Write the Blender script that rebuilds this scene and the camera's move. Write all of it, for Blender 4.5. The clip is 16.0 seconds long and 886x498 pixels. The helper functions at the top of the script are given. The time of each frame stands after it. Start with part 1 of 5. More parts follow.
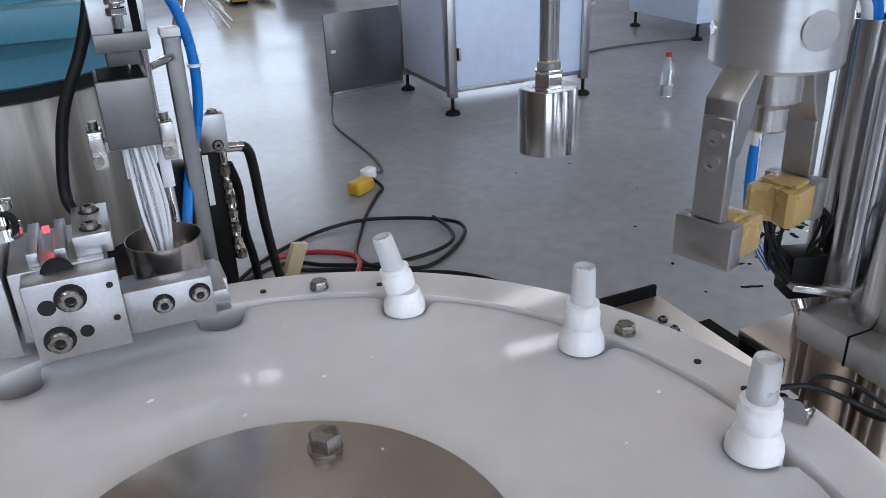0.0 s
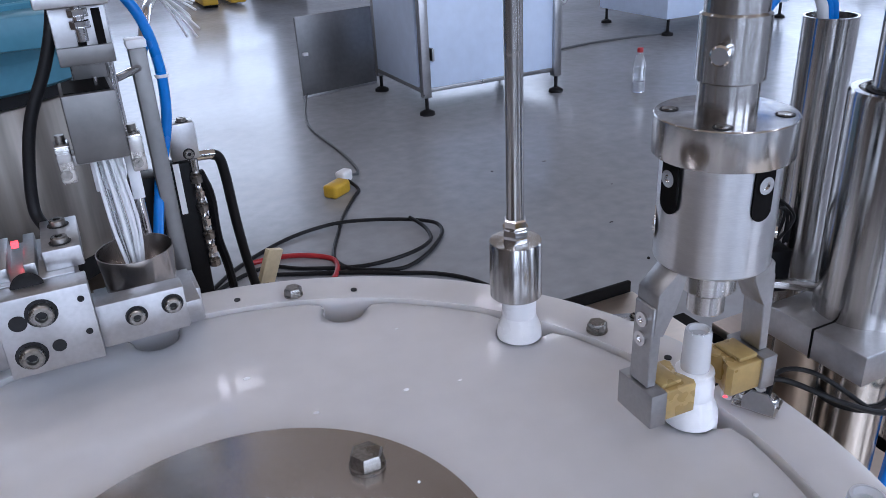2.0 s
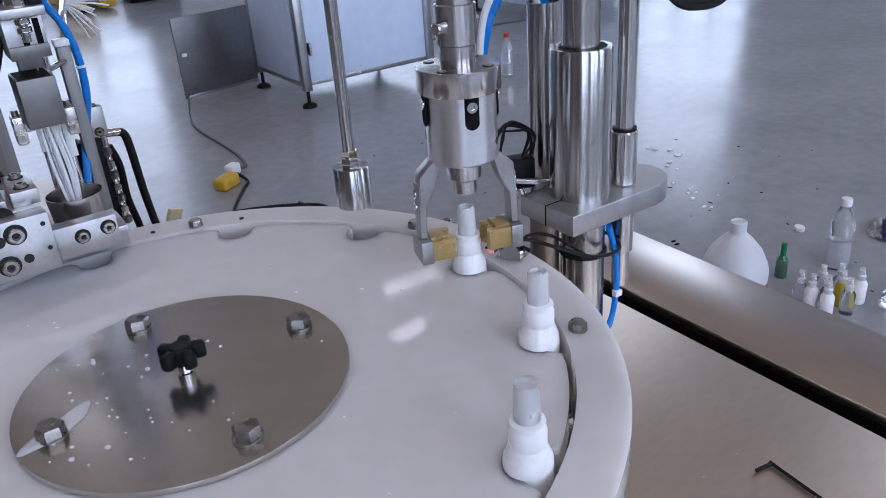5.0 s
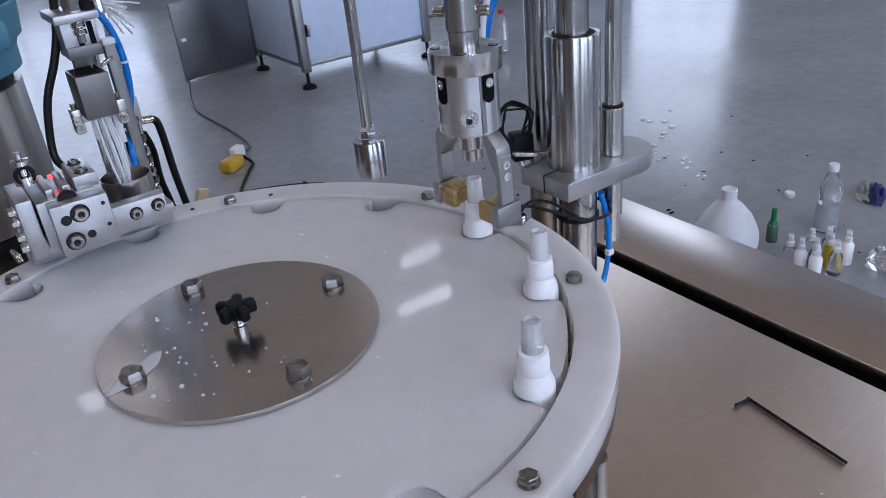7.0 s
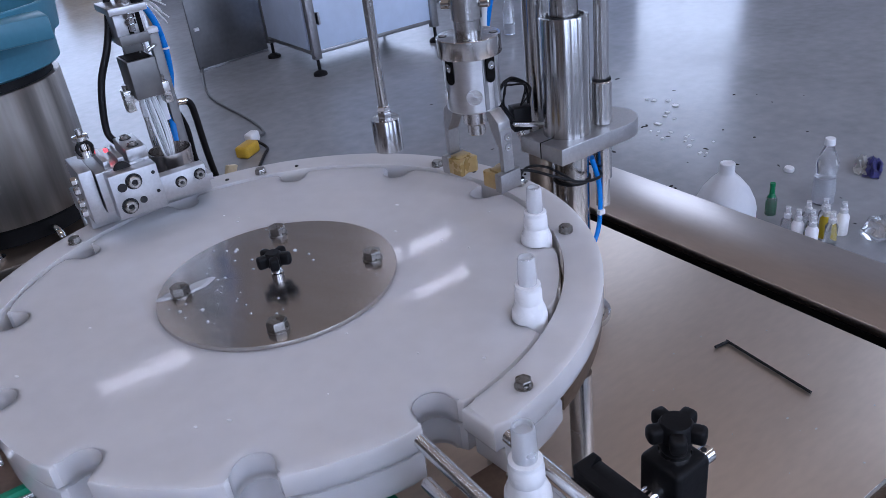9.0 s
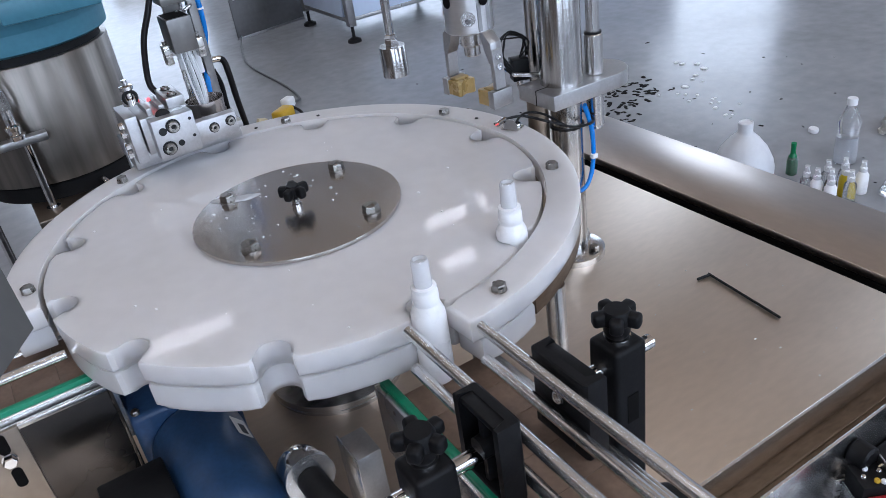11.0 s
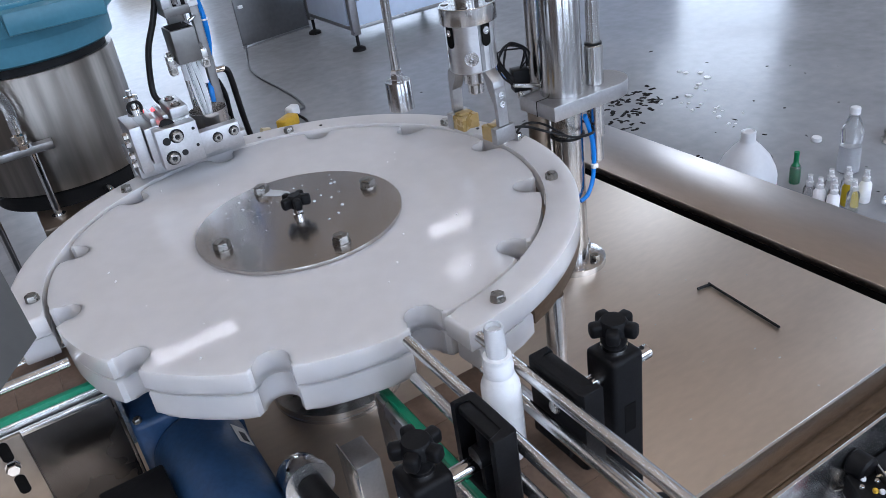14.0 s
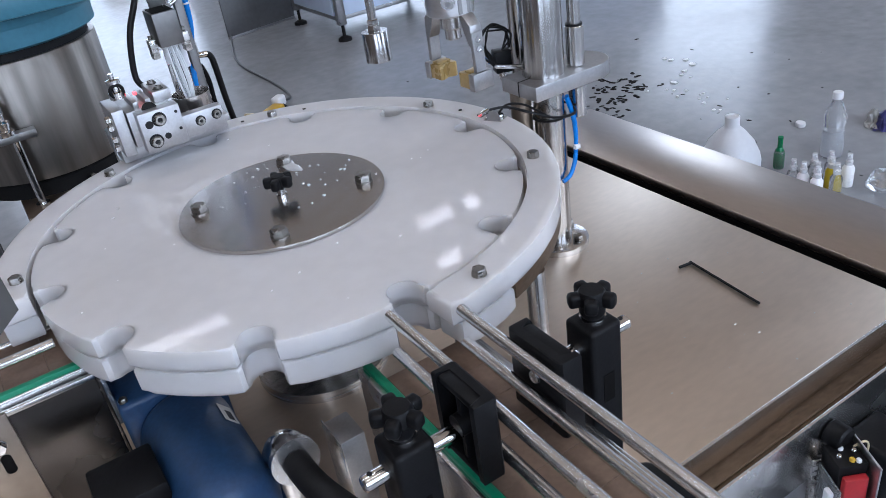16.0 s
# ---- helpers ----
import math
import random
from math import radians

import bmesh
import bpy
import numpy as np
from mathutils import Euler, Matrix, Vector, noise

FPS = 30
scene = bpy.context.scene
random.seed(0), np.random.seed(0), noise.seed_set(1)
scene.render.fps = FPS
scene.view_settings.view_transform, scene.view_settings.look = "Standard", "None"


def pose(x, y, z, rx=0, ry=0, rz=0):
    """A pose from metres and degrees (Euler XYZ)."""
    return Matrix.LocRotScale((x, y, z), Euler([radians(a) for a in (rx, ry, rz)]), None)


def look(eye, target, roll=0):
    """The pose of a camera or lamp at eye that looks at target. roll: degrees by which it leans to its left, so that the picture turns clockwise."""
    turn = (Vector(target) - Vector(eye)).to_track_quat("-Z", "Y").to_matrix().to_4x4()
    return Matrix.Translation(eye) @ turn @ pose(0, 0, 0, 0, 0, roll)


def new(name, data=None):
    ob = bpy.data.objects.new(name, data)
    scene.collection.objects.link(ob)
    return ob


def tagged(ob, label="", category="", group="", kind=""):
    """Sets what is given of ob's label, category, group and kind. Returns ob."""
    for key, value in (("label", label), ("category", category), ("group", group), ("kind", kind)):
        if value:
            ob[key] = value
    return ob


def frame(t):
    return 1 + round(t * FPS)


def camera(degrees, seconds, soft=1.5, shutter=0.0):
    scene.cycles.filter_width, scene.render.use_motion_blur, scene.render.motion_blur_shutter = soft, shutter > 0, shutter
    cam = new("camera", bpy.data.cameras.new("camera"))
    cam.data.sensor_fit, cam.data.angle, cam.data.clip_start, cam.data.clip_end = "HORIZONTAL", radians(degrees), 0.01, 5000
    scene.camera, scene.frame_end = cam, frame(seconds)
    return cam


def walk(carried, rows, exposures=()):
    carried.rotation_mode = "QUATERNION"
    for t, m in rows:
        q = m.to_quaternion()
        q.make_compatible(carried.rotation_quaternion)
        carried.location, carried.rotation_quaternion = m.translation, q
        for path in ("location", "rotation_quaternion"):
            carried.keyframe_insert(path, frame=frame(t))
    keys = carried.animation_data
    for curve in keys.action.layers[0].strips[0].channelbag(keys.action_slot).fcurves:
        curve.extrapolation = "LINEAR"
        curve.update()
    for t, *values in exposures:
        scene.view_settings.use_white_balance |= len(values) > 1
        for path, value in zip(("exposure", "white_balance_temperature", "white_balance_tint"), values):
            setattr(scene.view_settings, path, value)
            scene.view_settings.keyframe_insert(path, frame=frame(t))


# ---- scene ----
cam = camera(58.7, 16.0, soft=0.75)
PATH = [
    (0, (-0.02, -0.232, 1.054), (0.694, 1.43, 0.203), -2.3),
    (0.5, (-0.021, -0.235, 1.057), (0.706, 1.421, 0.202), -2.5),
    (1, (-0.017, -0.234, 1.055), (0.722, 1.417, 0.201), -2.7),
    (1.5, (-0.013, -0.235, 1.054), (0.737, 1.41, 0.199), -3.0),
    (2, (-0.017, -0.236, 1.058), (0.745, 1.403, 0.203), -3.1),
    (2.5, (-0.018, -0.237, 1.058), (0.753, 1.4, 0.206), -3.3),
    (3, (-0.018, -0.245, 1.062), (0.767, 1.387, 0.214), -3.2),
    (3.5, (-0.015, -0.267, 1.067), (0.819, 1.344, 0.224), -3.0),
    (4, (-0.028, -0.321, 1.073), (0.892, 1.244, 0.232), -2.1),
    (4.5, (-0.054, -0.377, 1.07), (0.924, 1.143, 0.215), -2.2),
    (4.7, (-0.067, -0.413, 1.077), (0.914, 1.098, 0.208), -3.4),
    (7, (-0.137, -0.503, 1.12), (0.82, 0.982, 0.184), -5.9),
    (7.5, (-0.145, -0.518, 1.127), (0.805, 0.977, 0.198), -6.2),
    (8, (-0.161, -0.54, 1.136), (0.783, 0.962, 0.211), -6.5),
    (8.5, (-0.172, -0.553, 1.139), (0.768, 0.95, 0.212), -6.8),
    (9, (-0.189, -0.582, 1.14), (0.734, 0.908, 0.176), -7.2),
    (9.5, (-0.211, -0.631, 1.142), (0.688, 0.843, 0.133), -7.6),
    (12, (-0.212, -0.69, 1.151), (0.574, 0.846, 0.141), -9.0),
    (12.5, (-0.212, -0.691, 1.152), (0.583, 0.843, 0.144), -8.9),
    (13, (-0.211, -0.691, 1.151), (0.592, 0.841, 0.148), -8.8),
    (13.5, (-0.21, -0.692, 1.151), (0.599, 0.839, 0.15), -8.8),
    (14, (-0.21, -0.691, 1.152), (0.602, 0.839, 0.154), -8.8),
    (14.5, (-0.21, -0.696, 1.152), (0.609, 0.834, 0.157), -8.7),
    (15, (-0.209, -0.701, 1.149), (0.615, 0.825, 0.152), -8.8),
    (15.5, (-0.211, -0.702, 1.144), (0.617, 0.815, 0.138), -8.8),
    (16, (-0.212, -0.704, 1.143), (0.615, 0.805, 0.124), -9.0),
]
walk(cam, [(t, look(eye, target, roll)) for t, eye, target, roll in PATH],
     exposures=[(0.0, -0.76, 6200, 13), (1.5, -0.76, 5850, 17), (2.5, -0.74, 5780, 19), (3.5, -0.76, 5700, 21), (4.0, -0.82, 5450, 26), (4.7, -0.86, 5800, 19), (7.0, -1.00, 5800, 19), (7.5, -1.04, 5670, 20), (8.0, -1.04, 5650, 20), (9.0, -1.00, 5500, 22), (9.5, -0.77, 5840, 16), (12.0, -0.59, 5930, 14), (16.0, -0.59, 5850, 14)])

# ---- world and light ----
world = bpy.data.worlds.new("world")
scene.world = world
world.use_nodes = True
wn = world.node_tree.nodes
sky = wn.new("ShaderNodeTexSky")
sky.sky_type, sky.sun_disc = "NISHITA", False
sky.sun_elevation, sky.sun_rotation = radians(48), radians(30)
world.node_tree.links.new(sky.outputs[0], wn["Background"].inputs[0])
wn["Background"].inputs[1].default_value = 0.08


def area_lamp(name, eye, target, w, h, watts, colour):
    d = bpy.data.lights.new(name, "AREA")
    d.shape, d.size, d.size_y, d.energy, d.color = "RECTANGLE", w, h, watts, colour
    ob = new(name, d)
    ob.matrix_world = look(eye, target)
    return ob


# ---- materials ----
def mat(name, colour, rough=0.5, metal=0.0, vary=0.12, scale=30.0, bump=0.02, stretch=(1, 1, 1), spread=0.1,
        clear=0.0, transmission=0.0, ior=1.45, emit=0.0, sub=0.0, fine=6.0, per_object=0.0, spec=0.5, brushed=0.0):
    m = bpy.data.materials.new(name)
    m.use_nodes = True
    n, l = m.node_tree.nodes, m.node_tree.links
    b = n["Principled BSDF"]
    tc, mp = n.new("ShaderNodeTexCoord"), n.new("ShaderNodeMapping")
    mp.inputs["Scale"].default_value = stretch
    l.new(tc.outputs["Object"], mp.inputs[0])
    n1, n2 = n.new("ShaderNodeTexNoise"), n.new("ShaderNodeTexNoise")
    n1.inputs["Scale"].default_value, n1.inputs["Detail"].default_value = scale, 4
    n2.inputs["Scale"].default_value, n2.inputs["Detail"].default_value = scale * fine, 3
    l.new(mp.outputs[0], n1.inputs[0]), l.new(mp.outputs[0], n2.inputs[0])
    mixn = n.new("ShaderNodeMath")
    mixn.operation = "ADD"
    l.new(n1.outputs[0], mixn.inputs[0]), l.new(n2.outputs[0], mixn.inputs[1])
    ramp = n.new("ShaderNodeMapRange")
    ramp.inputs[1].default_value, ramp.inputs[2].default_value = 0.7, 1.3
    ramp.inputs[3].default_value, ramp.inputs[4].default_value = 1 - vary, 1 + vary
    l.new(mixn.outputs[0], ramp.inputs[0])
    mul = n.new("ShaderNodeVectorMath")
    mul.operation = "SCALE"
    mul.inputs[0].default_value = colour
    l.new(ramp.outputs[0], mul.inputs["Scale"])
    out = mul.outputs[0]
    if per_object:
        oi, mr, mu = n.new("ShaderNodeObjectInfo"), n.new("ShaderNodeMapRange"), n.new("ShaderNodeVectorMath")
        mr.inputs[3].default_value, mr.inputs[4].default_value = 1 - per_object, 1 + per_object
        mu.operation = "SCALE"
        l.new(oi.outputs["Random"], mr.inputs[0]), l.new(out, mu.inputs[0]), l.new(mr.outputs[0], mu.inputs["Scale"])
        out = mu.outputs[0]
    l.new(out, b.inputs["Base Color"])
    rr = n.new("ShaderNodeMapRange")
    rr.inputs[1].default_value, rr.inputs[2].default_value = 0.22, 0.78
    rr.inputs[3].default_value, rr.inputs[4].default_value = max(rough - spread, 0.02), min(rough + spread, 1)
    l.new(n1.outputs[0], rr.inputs[0]), l.new(rr.outputs[0], b.inputs["Roughness"])
    b.inputs["Metallic"].default_value = metal
    b.inputs["IOR"].default_value = ior
    b.inputs["Specular IOR Level"].default_value = spec
    b.inputs["Coat Weight"].default_value = clear
    b.inputs["Coat Roughness"].default_value = 0.08
    b.inputs["Transmission Weight"].default_value = transmission
    if sub:
        b.inputs["Subsurface Weight"].default_value = sub
        b.inputs["Subsurface Radius"].default_value = (0.025, 0.024, 0.022)
        b.inputs["Subsurface Scale"].default_value = 1.0
    if bump:
        bu = n.new("ShaderNodeBump")
        bu.inputs["Strength"].default_value, bu.inputs["Distance"].default_value = bump, 0.01
        l.new(mixn.outputs[0], bu.inputs["Height"]), l.new(bu.outputs[0], b.inputs["Normal"])
    if brushed:
        tg = n.new("ShaderNodeTangent")
        tg.direction_type, tg.axis = "RADIAL", "Z"
        l.new(tg.outputs[0], b.inputs["Tangent"])
        b.inputs["Anisotropic"].default_value = brushed
        b.inputs["Anisotropic Rotation"].default_value = 0.25
    if emit:
        b.inputs["Emission Color"].default_value = (*colour, 1)
        b.inputs["Emission Strength"].default_value = emit
    return m


M = dict(
    plastic=mat("white_polyethylene", (0.66, 0.645, 0.645), 0.055, vary=0.035, scale=9, bump=0.006, spread=0.025, sub=1.0, spec=0.4),
    bottle=mat("bottle_plastic", (0.93, 0.93, 0.94), 0.3, vary=0.02, scale=40, bump=0.0, sub=0.2),
    cap=mat("cap_plastic", (0.92, 0.93, 0.95), 0.24, vary=0.03, scale=60, bump=0.0, sub=0.1, transmission=0.45, ior=1.3),
    clearcap=mat("clear_cap", (0.92, 0.93, 0.95), 0.34, vary=0.02, scale=60, bump=0.0, transmission=0.70, ior=1.25),
    steel=mat("brushed_steel", (0.60, 0.58, 0.56), 0.27, 1.0, 0.08, 14, 0.006, (1, 14, 14), 0.06),
    # Brown of the mirrored roof is partly put into both sheet colours.
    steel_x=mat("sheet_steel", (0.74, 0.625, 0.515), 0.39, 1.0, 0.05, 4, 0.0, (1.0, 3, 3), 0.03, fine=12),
    # Side copy is darkened in colour to hold down window glare.
    steel_y=mat("sheet_steel_side_dimmed", (0.60, 0.53, 0.475), 0.31, 1.0, 0.05, 4, 0.0, (3, 1.0, 3), 0.03, fine=12),
    chrome=mat("polished_steel", (0.70, 0.69, 0.685), 0.08, 1.0, 0.05, 20, 0.0, (1, 1, 0.2), 0.04),
    turned=mat("turned_steel", (0.64, 0.63, 0.625), 0.25, 1.0, 0.06, 30, 0.0, (0.2, 0.2, 5), 0.05, brushed=0.7),
    # Vertical streaks in the colour stand in for stretched reflections on shafts.
    shaft=mat("shaft_steel_reflection_streaks", (0.53, 0.52, 0.51), 0.19, 1.0, 0.30, 55, 0.003, (1, 1, 0.006), 0.05, fine=4, brushed=0.85),
    # The drum carries painted reflection streaks too, broader and stronger.
    drum=mat("drum_steel_reflection_streaks", (0.25, 0.228, 0.205), 0.36, 1.0, 0.45, 11, 0.008, (1, 1, 0.05), 0.08, fine=5, brushed=0.6),
    alu=mat("bead_blasted_aluminium", (0.54, 0.54, 0.55), 0.38, 1.0, 0.08, 60, 0.012, spread=0.08),
    alu_body=mat("satin_aluminium", (0.74, 0.74, 0.75), 0.34, 1.0, 0.05, 60, 0.006, (1, 1, 6), spread=0.05, brushed=0.6),
    jaw=mat("machined_jaw_aluminium", (0.42, 0.42, 0.425), 0.40, 1.0, 0.08, 60, 0.014, spread=0.08),
    hub=mat("hub_steel", (0.56, 0.53, 0.51), 0.21, 1.0, 0.06, 12, 0.0, (1, 6, 1), 0.03, fine=40),
    grey_alu=mat("dull_sheet_aluminium", (0.20, 0.196, 0.192), 0.42, 1.0, 0.08, 30, 0.01, spread=0.06),
    brown_steel=mat("brown_tinted_steel", (0.30, 0.25, 0.205), 0.38, 1.0, 0.12, 10, 0.01, spread=0.06),
    bolt=mat("bolt_steel", (0.30, 0.285, 0.265), 0.30, 1.0, 0.30, 90, 0.02),
    dark=mat("black_plastic", (0.005, 0.005, 0.006), 0.48, 0, 0.2, 60, 0.03, spec=0.22),
    rubber=mat("black_rubber", (0.010, 0.010, 0.011), 0.6, 0, 0.2, 50, 0.03, spec=0.25),
    # Dark brown metal with uneven tone, for the gutter and ring plate.
    gutter=mat("dark_brown_sheet", (0.15, 0.105, 0.07), 0.40, 0.85, 0.25, 14, 0.015, (1, 3, 3), 0.08),
    # Dark mirrored surroundings are put into this sheet's colour.
    skirt=mat("sheet_dark_reflection", (0.085, 0.075, 0.068), 0.26, 1.0, 0.15, 8, 0.0, spread=0.04),
    rail=mat("satin_rail_steel", (0.82, 0.815, 0.81), 0.26, 1.0, 0.03, 12, 0.0, spread=0.03),
    drab=mat("drab_painted_sheet", (0.075, 0.072, 0.068), 0.5, 0.0, 0.12, 12, 0.01),
    # Near-black holds the shade of slots and recesses; floor marks use it too.
    gap=mat("shade_and_stain_black", (0.006, 0.0055, 0.0055), 0.7, 0, 0.2, 20, 0.0, spec=0.1),
    hole=mat("drilled_hole", (0.03, 0.03, 0.032), 0.6, 0.6, 0.1, 50, 0.0),
    pu=mat("amber_polyurethane", (0.46, 0.315, 0.12), 0.30, 0, 0.10, 50, 0.01, sub=0.35, transmission=0.15),
    green=mat("green_wear_strip", (0.01, 0.25, 0.13), 0.35, 0, 0.12, 40, 0.01),
    belt=mat("brown_slat_chain", (0.185, 0.125, 0.09), 0.38, 0, 0.14, 40, 0.02, per_object=0.02, spec=0.35),
    blue=mat("blue_air_hose", (0.01, 0.20, 0.66), 0.25, 0, 0.06, 40, 0.0),
    motor=mat("blue_enamel", (0.020, 0.055, 0.13), 0.36, 0, 0.2, 35, 0.03),
    bowl=mat("teal_enamel", (0.066, 0.215, 0.295), 0.4, 0, 0.08, 20, 0.02),
    white=mat("white_tube", (0.82, 0.83, 0.85), 0.35, 0, 0.04, 30, 0.0),
    clear=mat("clear_plastic", (0.93, 0.95, 0.97), 0.06, 0, 0.02, 30, 0.0, transmission=0.92, ior=1.33),
    water=mat("water_drops", (0.93, 0.95, 0.98), 0.05, 0, 0.01, 30, 0.0, transmission=0.55, ior=1.3),
    floor=mat("grey_epoxy_floor", (0.300, 0.308, 0.326), 0.21, 0, 0.12, 1.6, 0.10, spread=0.08, clear=0.05, fine=11, spec=0.40),
    wall=mat("white_painted_wall", (0.60, 0.62, 0.66), 0.7, 0, 0.04, 2, 0.02),
    wall_back=mat("dim_brown_wall", (0.15, 0.12, 0.10), 0.7, 0, 0.06, 2, 0.02),
    ceiling=mat("ceiling_paint", (0.60, 0.46, 0.335), 0.8, 0, 0.05, 2, 0.02),
    cabinet=mat("pale_blue_panel", (0.66, 0.77, 0.95), 0.38, 0.0, 0.05, 3, 0.004, spread=0.06),
    panel=mat("grey_steel_panel", (0.20, 0.20, 0.205), 0.38, 0.8, 0.10, 6, 0.01),
    frame=mat("frame_steel", (0.42, 0.42, 0.43), 0.34, 1.0, 0.08, 12, 0.01),
    yellow=mat("yellow_plastic", (0.62, 0.38, 0.03), 0.4, 0, 0.1, 40, 0.01),
    red=mat("red_cable", (0.42, 0.025, 0.03), 0.4, 0, 0.1, 40, 0.0),
    cable=mat("black_cable", (0.009, 0.009, 0.010), 0.45, 0, 0.1, 40, 0.0, spec=0.3),
    greycable=mat("grey_cable", (0.09, 0.095, 0.10), 0.5, 0, 0.1, 40, 0.0),
    jug=mat("milky_jug_plastic", (0.66, 0.67, 0.70), 0.35, 0, 0.03, 12, 0.0, sub=0.3),
    bottlegreen=mat("green_glass", (0.01, 0.19, 0.07), 0.15, 0, 0.1, 30, 0.0),
    amber=mat("yellow_liquid", (0.52, 0.38, 0.02), 0.15, 0, 0.05, 30, 0.0),
    purple=mat("violet_wrapper", (0.09, 0.09, 0.30), 0.4, 0, 0.5, 60, 0.05),
    paper=mat("label_paper", (0.72, 0.72, 0.70), 0.6, 0, 0.05, 40, 0.0),
    ink=mat("printed_ink", (0.05, 0.05, 0.06), 0.6, 0, 0.1, 40, 0.0),
    pink=mat("pink_label", (0.48, 0.06, 0.16), 0.5, 0, 0.1, 40, 0.0),
    led=mat("red_sensor_light", (1.0, 0.05, 0.06), 0.3, emit=5.0),
    tubelight=mat("tube_light", (1.0, 1.0, 1.0), 0.4, emit=10.0),
    glass=mat("window_glass", (0.95, 0.97, 1.0), 0.02, 0, 0.0, 3, 0.0, transmission=1.0, ior=1.1),
    beige=mat("beige_clip", (0.6, 0.5, 0.32), 0.45, 0, 0.1, 30, 0.0),
)


# ---- mesh helpers ----
def finish(bm, name, material, smooth=40):
    me = bpy.data.meshes.new(name)
    bmesh.ops.recalc_face_normals(bm, faces=bm.faces)
    for e in bm.edges:
        e.smooth = len(e.link_faces) == 2 and e.calc_face_angle(0) < radians(smooth)
    for f in bm.faces:
        f.smooth = len(f.verts) < 8
    bm.to_mesh(me)
    bm.free()
    me.materials.append(M[material])
    return me


def thing(name, label, category, m=None, group="", kind=""):
    ob = tagged(new(name), label, category, group, kind)
    ob.empty_display_size = 0.05
    if m is not None:
        ob.matrix_basis = m
    return ob


def part(name, bm, material, parent, label="", m=None):
    ob = new(name, finish(bm, name, material) if isinstance(bm, bmesh.types.BMesh) else bm)
    ob.parent = parent
    if m is not None:
        ob.matrix_basis = m
    return tagged(ob, label)


def single(name, bm, material, label, category, m=None, group="", kind=""):
    ob = new(name, finish(bm, name, material))
    if m is not None:
        ob.matrix_basis = m
    return tagged(ob, label, category, group, kind)


def box(x0, x1, y0, y1, z0, z1, bevel=0.0, bm=None, m=None, seg=2):
    own = bmesh.new()
    r = bmesh.ops.create_cube(own, size=1.0, matrix=Matrix.Translation(((x0 + x1) / 2, (y0 + y1) / 2, (z0 + z1) / 2)) @ Matrix.Diagonal((x1 - x0, y1 - y0, z1 - z0, 1)))
    if bevel:
        bmesh.ops.bevel(own, geom=own.edges[:], offset=bevel, segments=seg, affect="EDGES", profile=0.5)
    if m is not None:
        bmesh.ops.transform(own, matrix=m, verts=own.verts)
    return merge(bm, own)


def merge(bm, own):
    if bm is None:
        return own
    me = bpy.data.meshes.new("tmp")
    own.to_mesh(me)
    own.free()
    bm.from_mesh(me)
    bpy.data.meshes.remove(me)
    return bm


def lathe(profile, seg=32, bm=None, m=None):
    """A turned body from (radius, height) pairs round z; open where the first or last radius is above 0 is capped."""
    own = bmesh.new()
    rings = []
    for r, z in profile:
        if r < 1e-6:
            rings.append([own.verts.new((0, 0, z))])
        else:
            rings.append([own.verts.new((r * math.cos(2 * math.pi * k / seg), r * math.sin(2 * math.pi * k / seg), z)) for k in range(seg)])
    for a, b in zip(rings, rings[1:]):
        for k in range(seg):
            j = (k + 1) % seg
            if len(a) == 1 and len(b) == 1:
                continue
            if len(a) == 1:
                own.faces.new((a[0], b[j], b[k]))
            elif len(b) == 1:
                own.faces.new((a[k], a[j], b[0]))
            else:
                own.faces.new((a[k], a[j], b[j], b[k]))
    for ring in (rings[0], rings[-1]):
        if len(ring) > 1:
            own.faces.new(ring)
    if m is not None:
        bmesh.ops.transform(own, matrix=m, verts=own.verts)
    return merge(bm, own)


def rod(r, z0, z1, seg=24, chamfer=0.0, bm=None, m=None):
    c = chamfer
    return lathe([(0, z0), (r - c, z0), (r, z0 + c), (r, z1 - c), (r - c, z1), (0, z1)] if c else [(0, z0), (r, z0), (r, z1), (0, z1)], seg, bm, m)


def between(a, b):
    """A frame at a whose z axis runs to b, and the distance."""
    a, b = Vector(a), Vector(b)
    return Matrix.Translation(a) @ (b - a).to_track_quat("Z", "Y").to_matrix().to_4x4(), (b - a).length


def bar(a, b, r, seg=16, chamfer=0.0, bm=None):
    m, d = between(a, b)
    return rod(r, 0, d, seg, chamfer, bm, m)


def hose(points, r, seg=10, steps=6, bm=None):
    """A round hose along a smooth line through the points."""
    p = [Vector(q) for q in points]
    line = []
    for i in range(len(p) - 1):
        a, b, c, d = p[max(i - 1, 0)], p[i], p[i + 1], p[min(i + 2, len(p) - 1)]
        for k in range(steps):
            t = k / steps
            line.append(0.5 * (2 * b + (c - a) * t + (2 * a - 5 * b + 4 * c - d) * t * t + (3 * b - a - 3 * c + d) * t ** 3))
    line.append(p[-1])
    own = bmesh.new()
    rings, side = [], None
    for i, q in enumerate(line):
        d = (line[min(i + 1, len(line) - 1)] - line[max(i - 1, 0)]).normalized()
        if side is None:
            side = d.orthogonal().normalized()
        side = (side - d * side.dot(d)).normalized()
        up = d.cross(side)
        rings.append([own.verts.new(q + r * (math.cos(2 * math.pi * k / seg) * side + math.sin(2 * math.pi * k / seg) * up)) for k in range(seg)])
    for a, b in zip(rings, rings[1:]):
        for k in range(seg):
            own.faces.new((a[k], a[(k + 1) % seg], b[(k + 1) % seg], b[k]))
    own.faces.new(rings[0]), own.faces.new(rings[-1])
    return merge(bm, own)


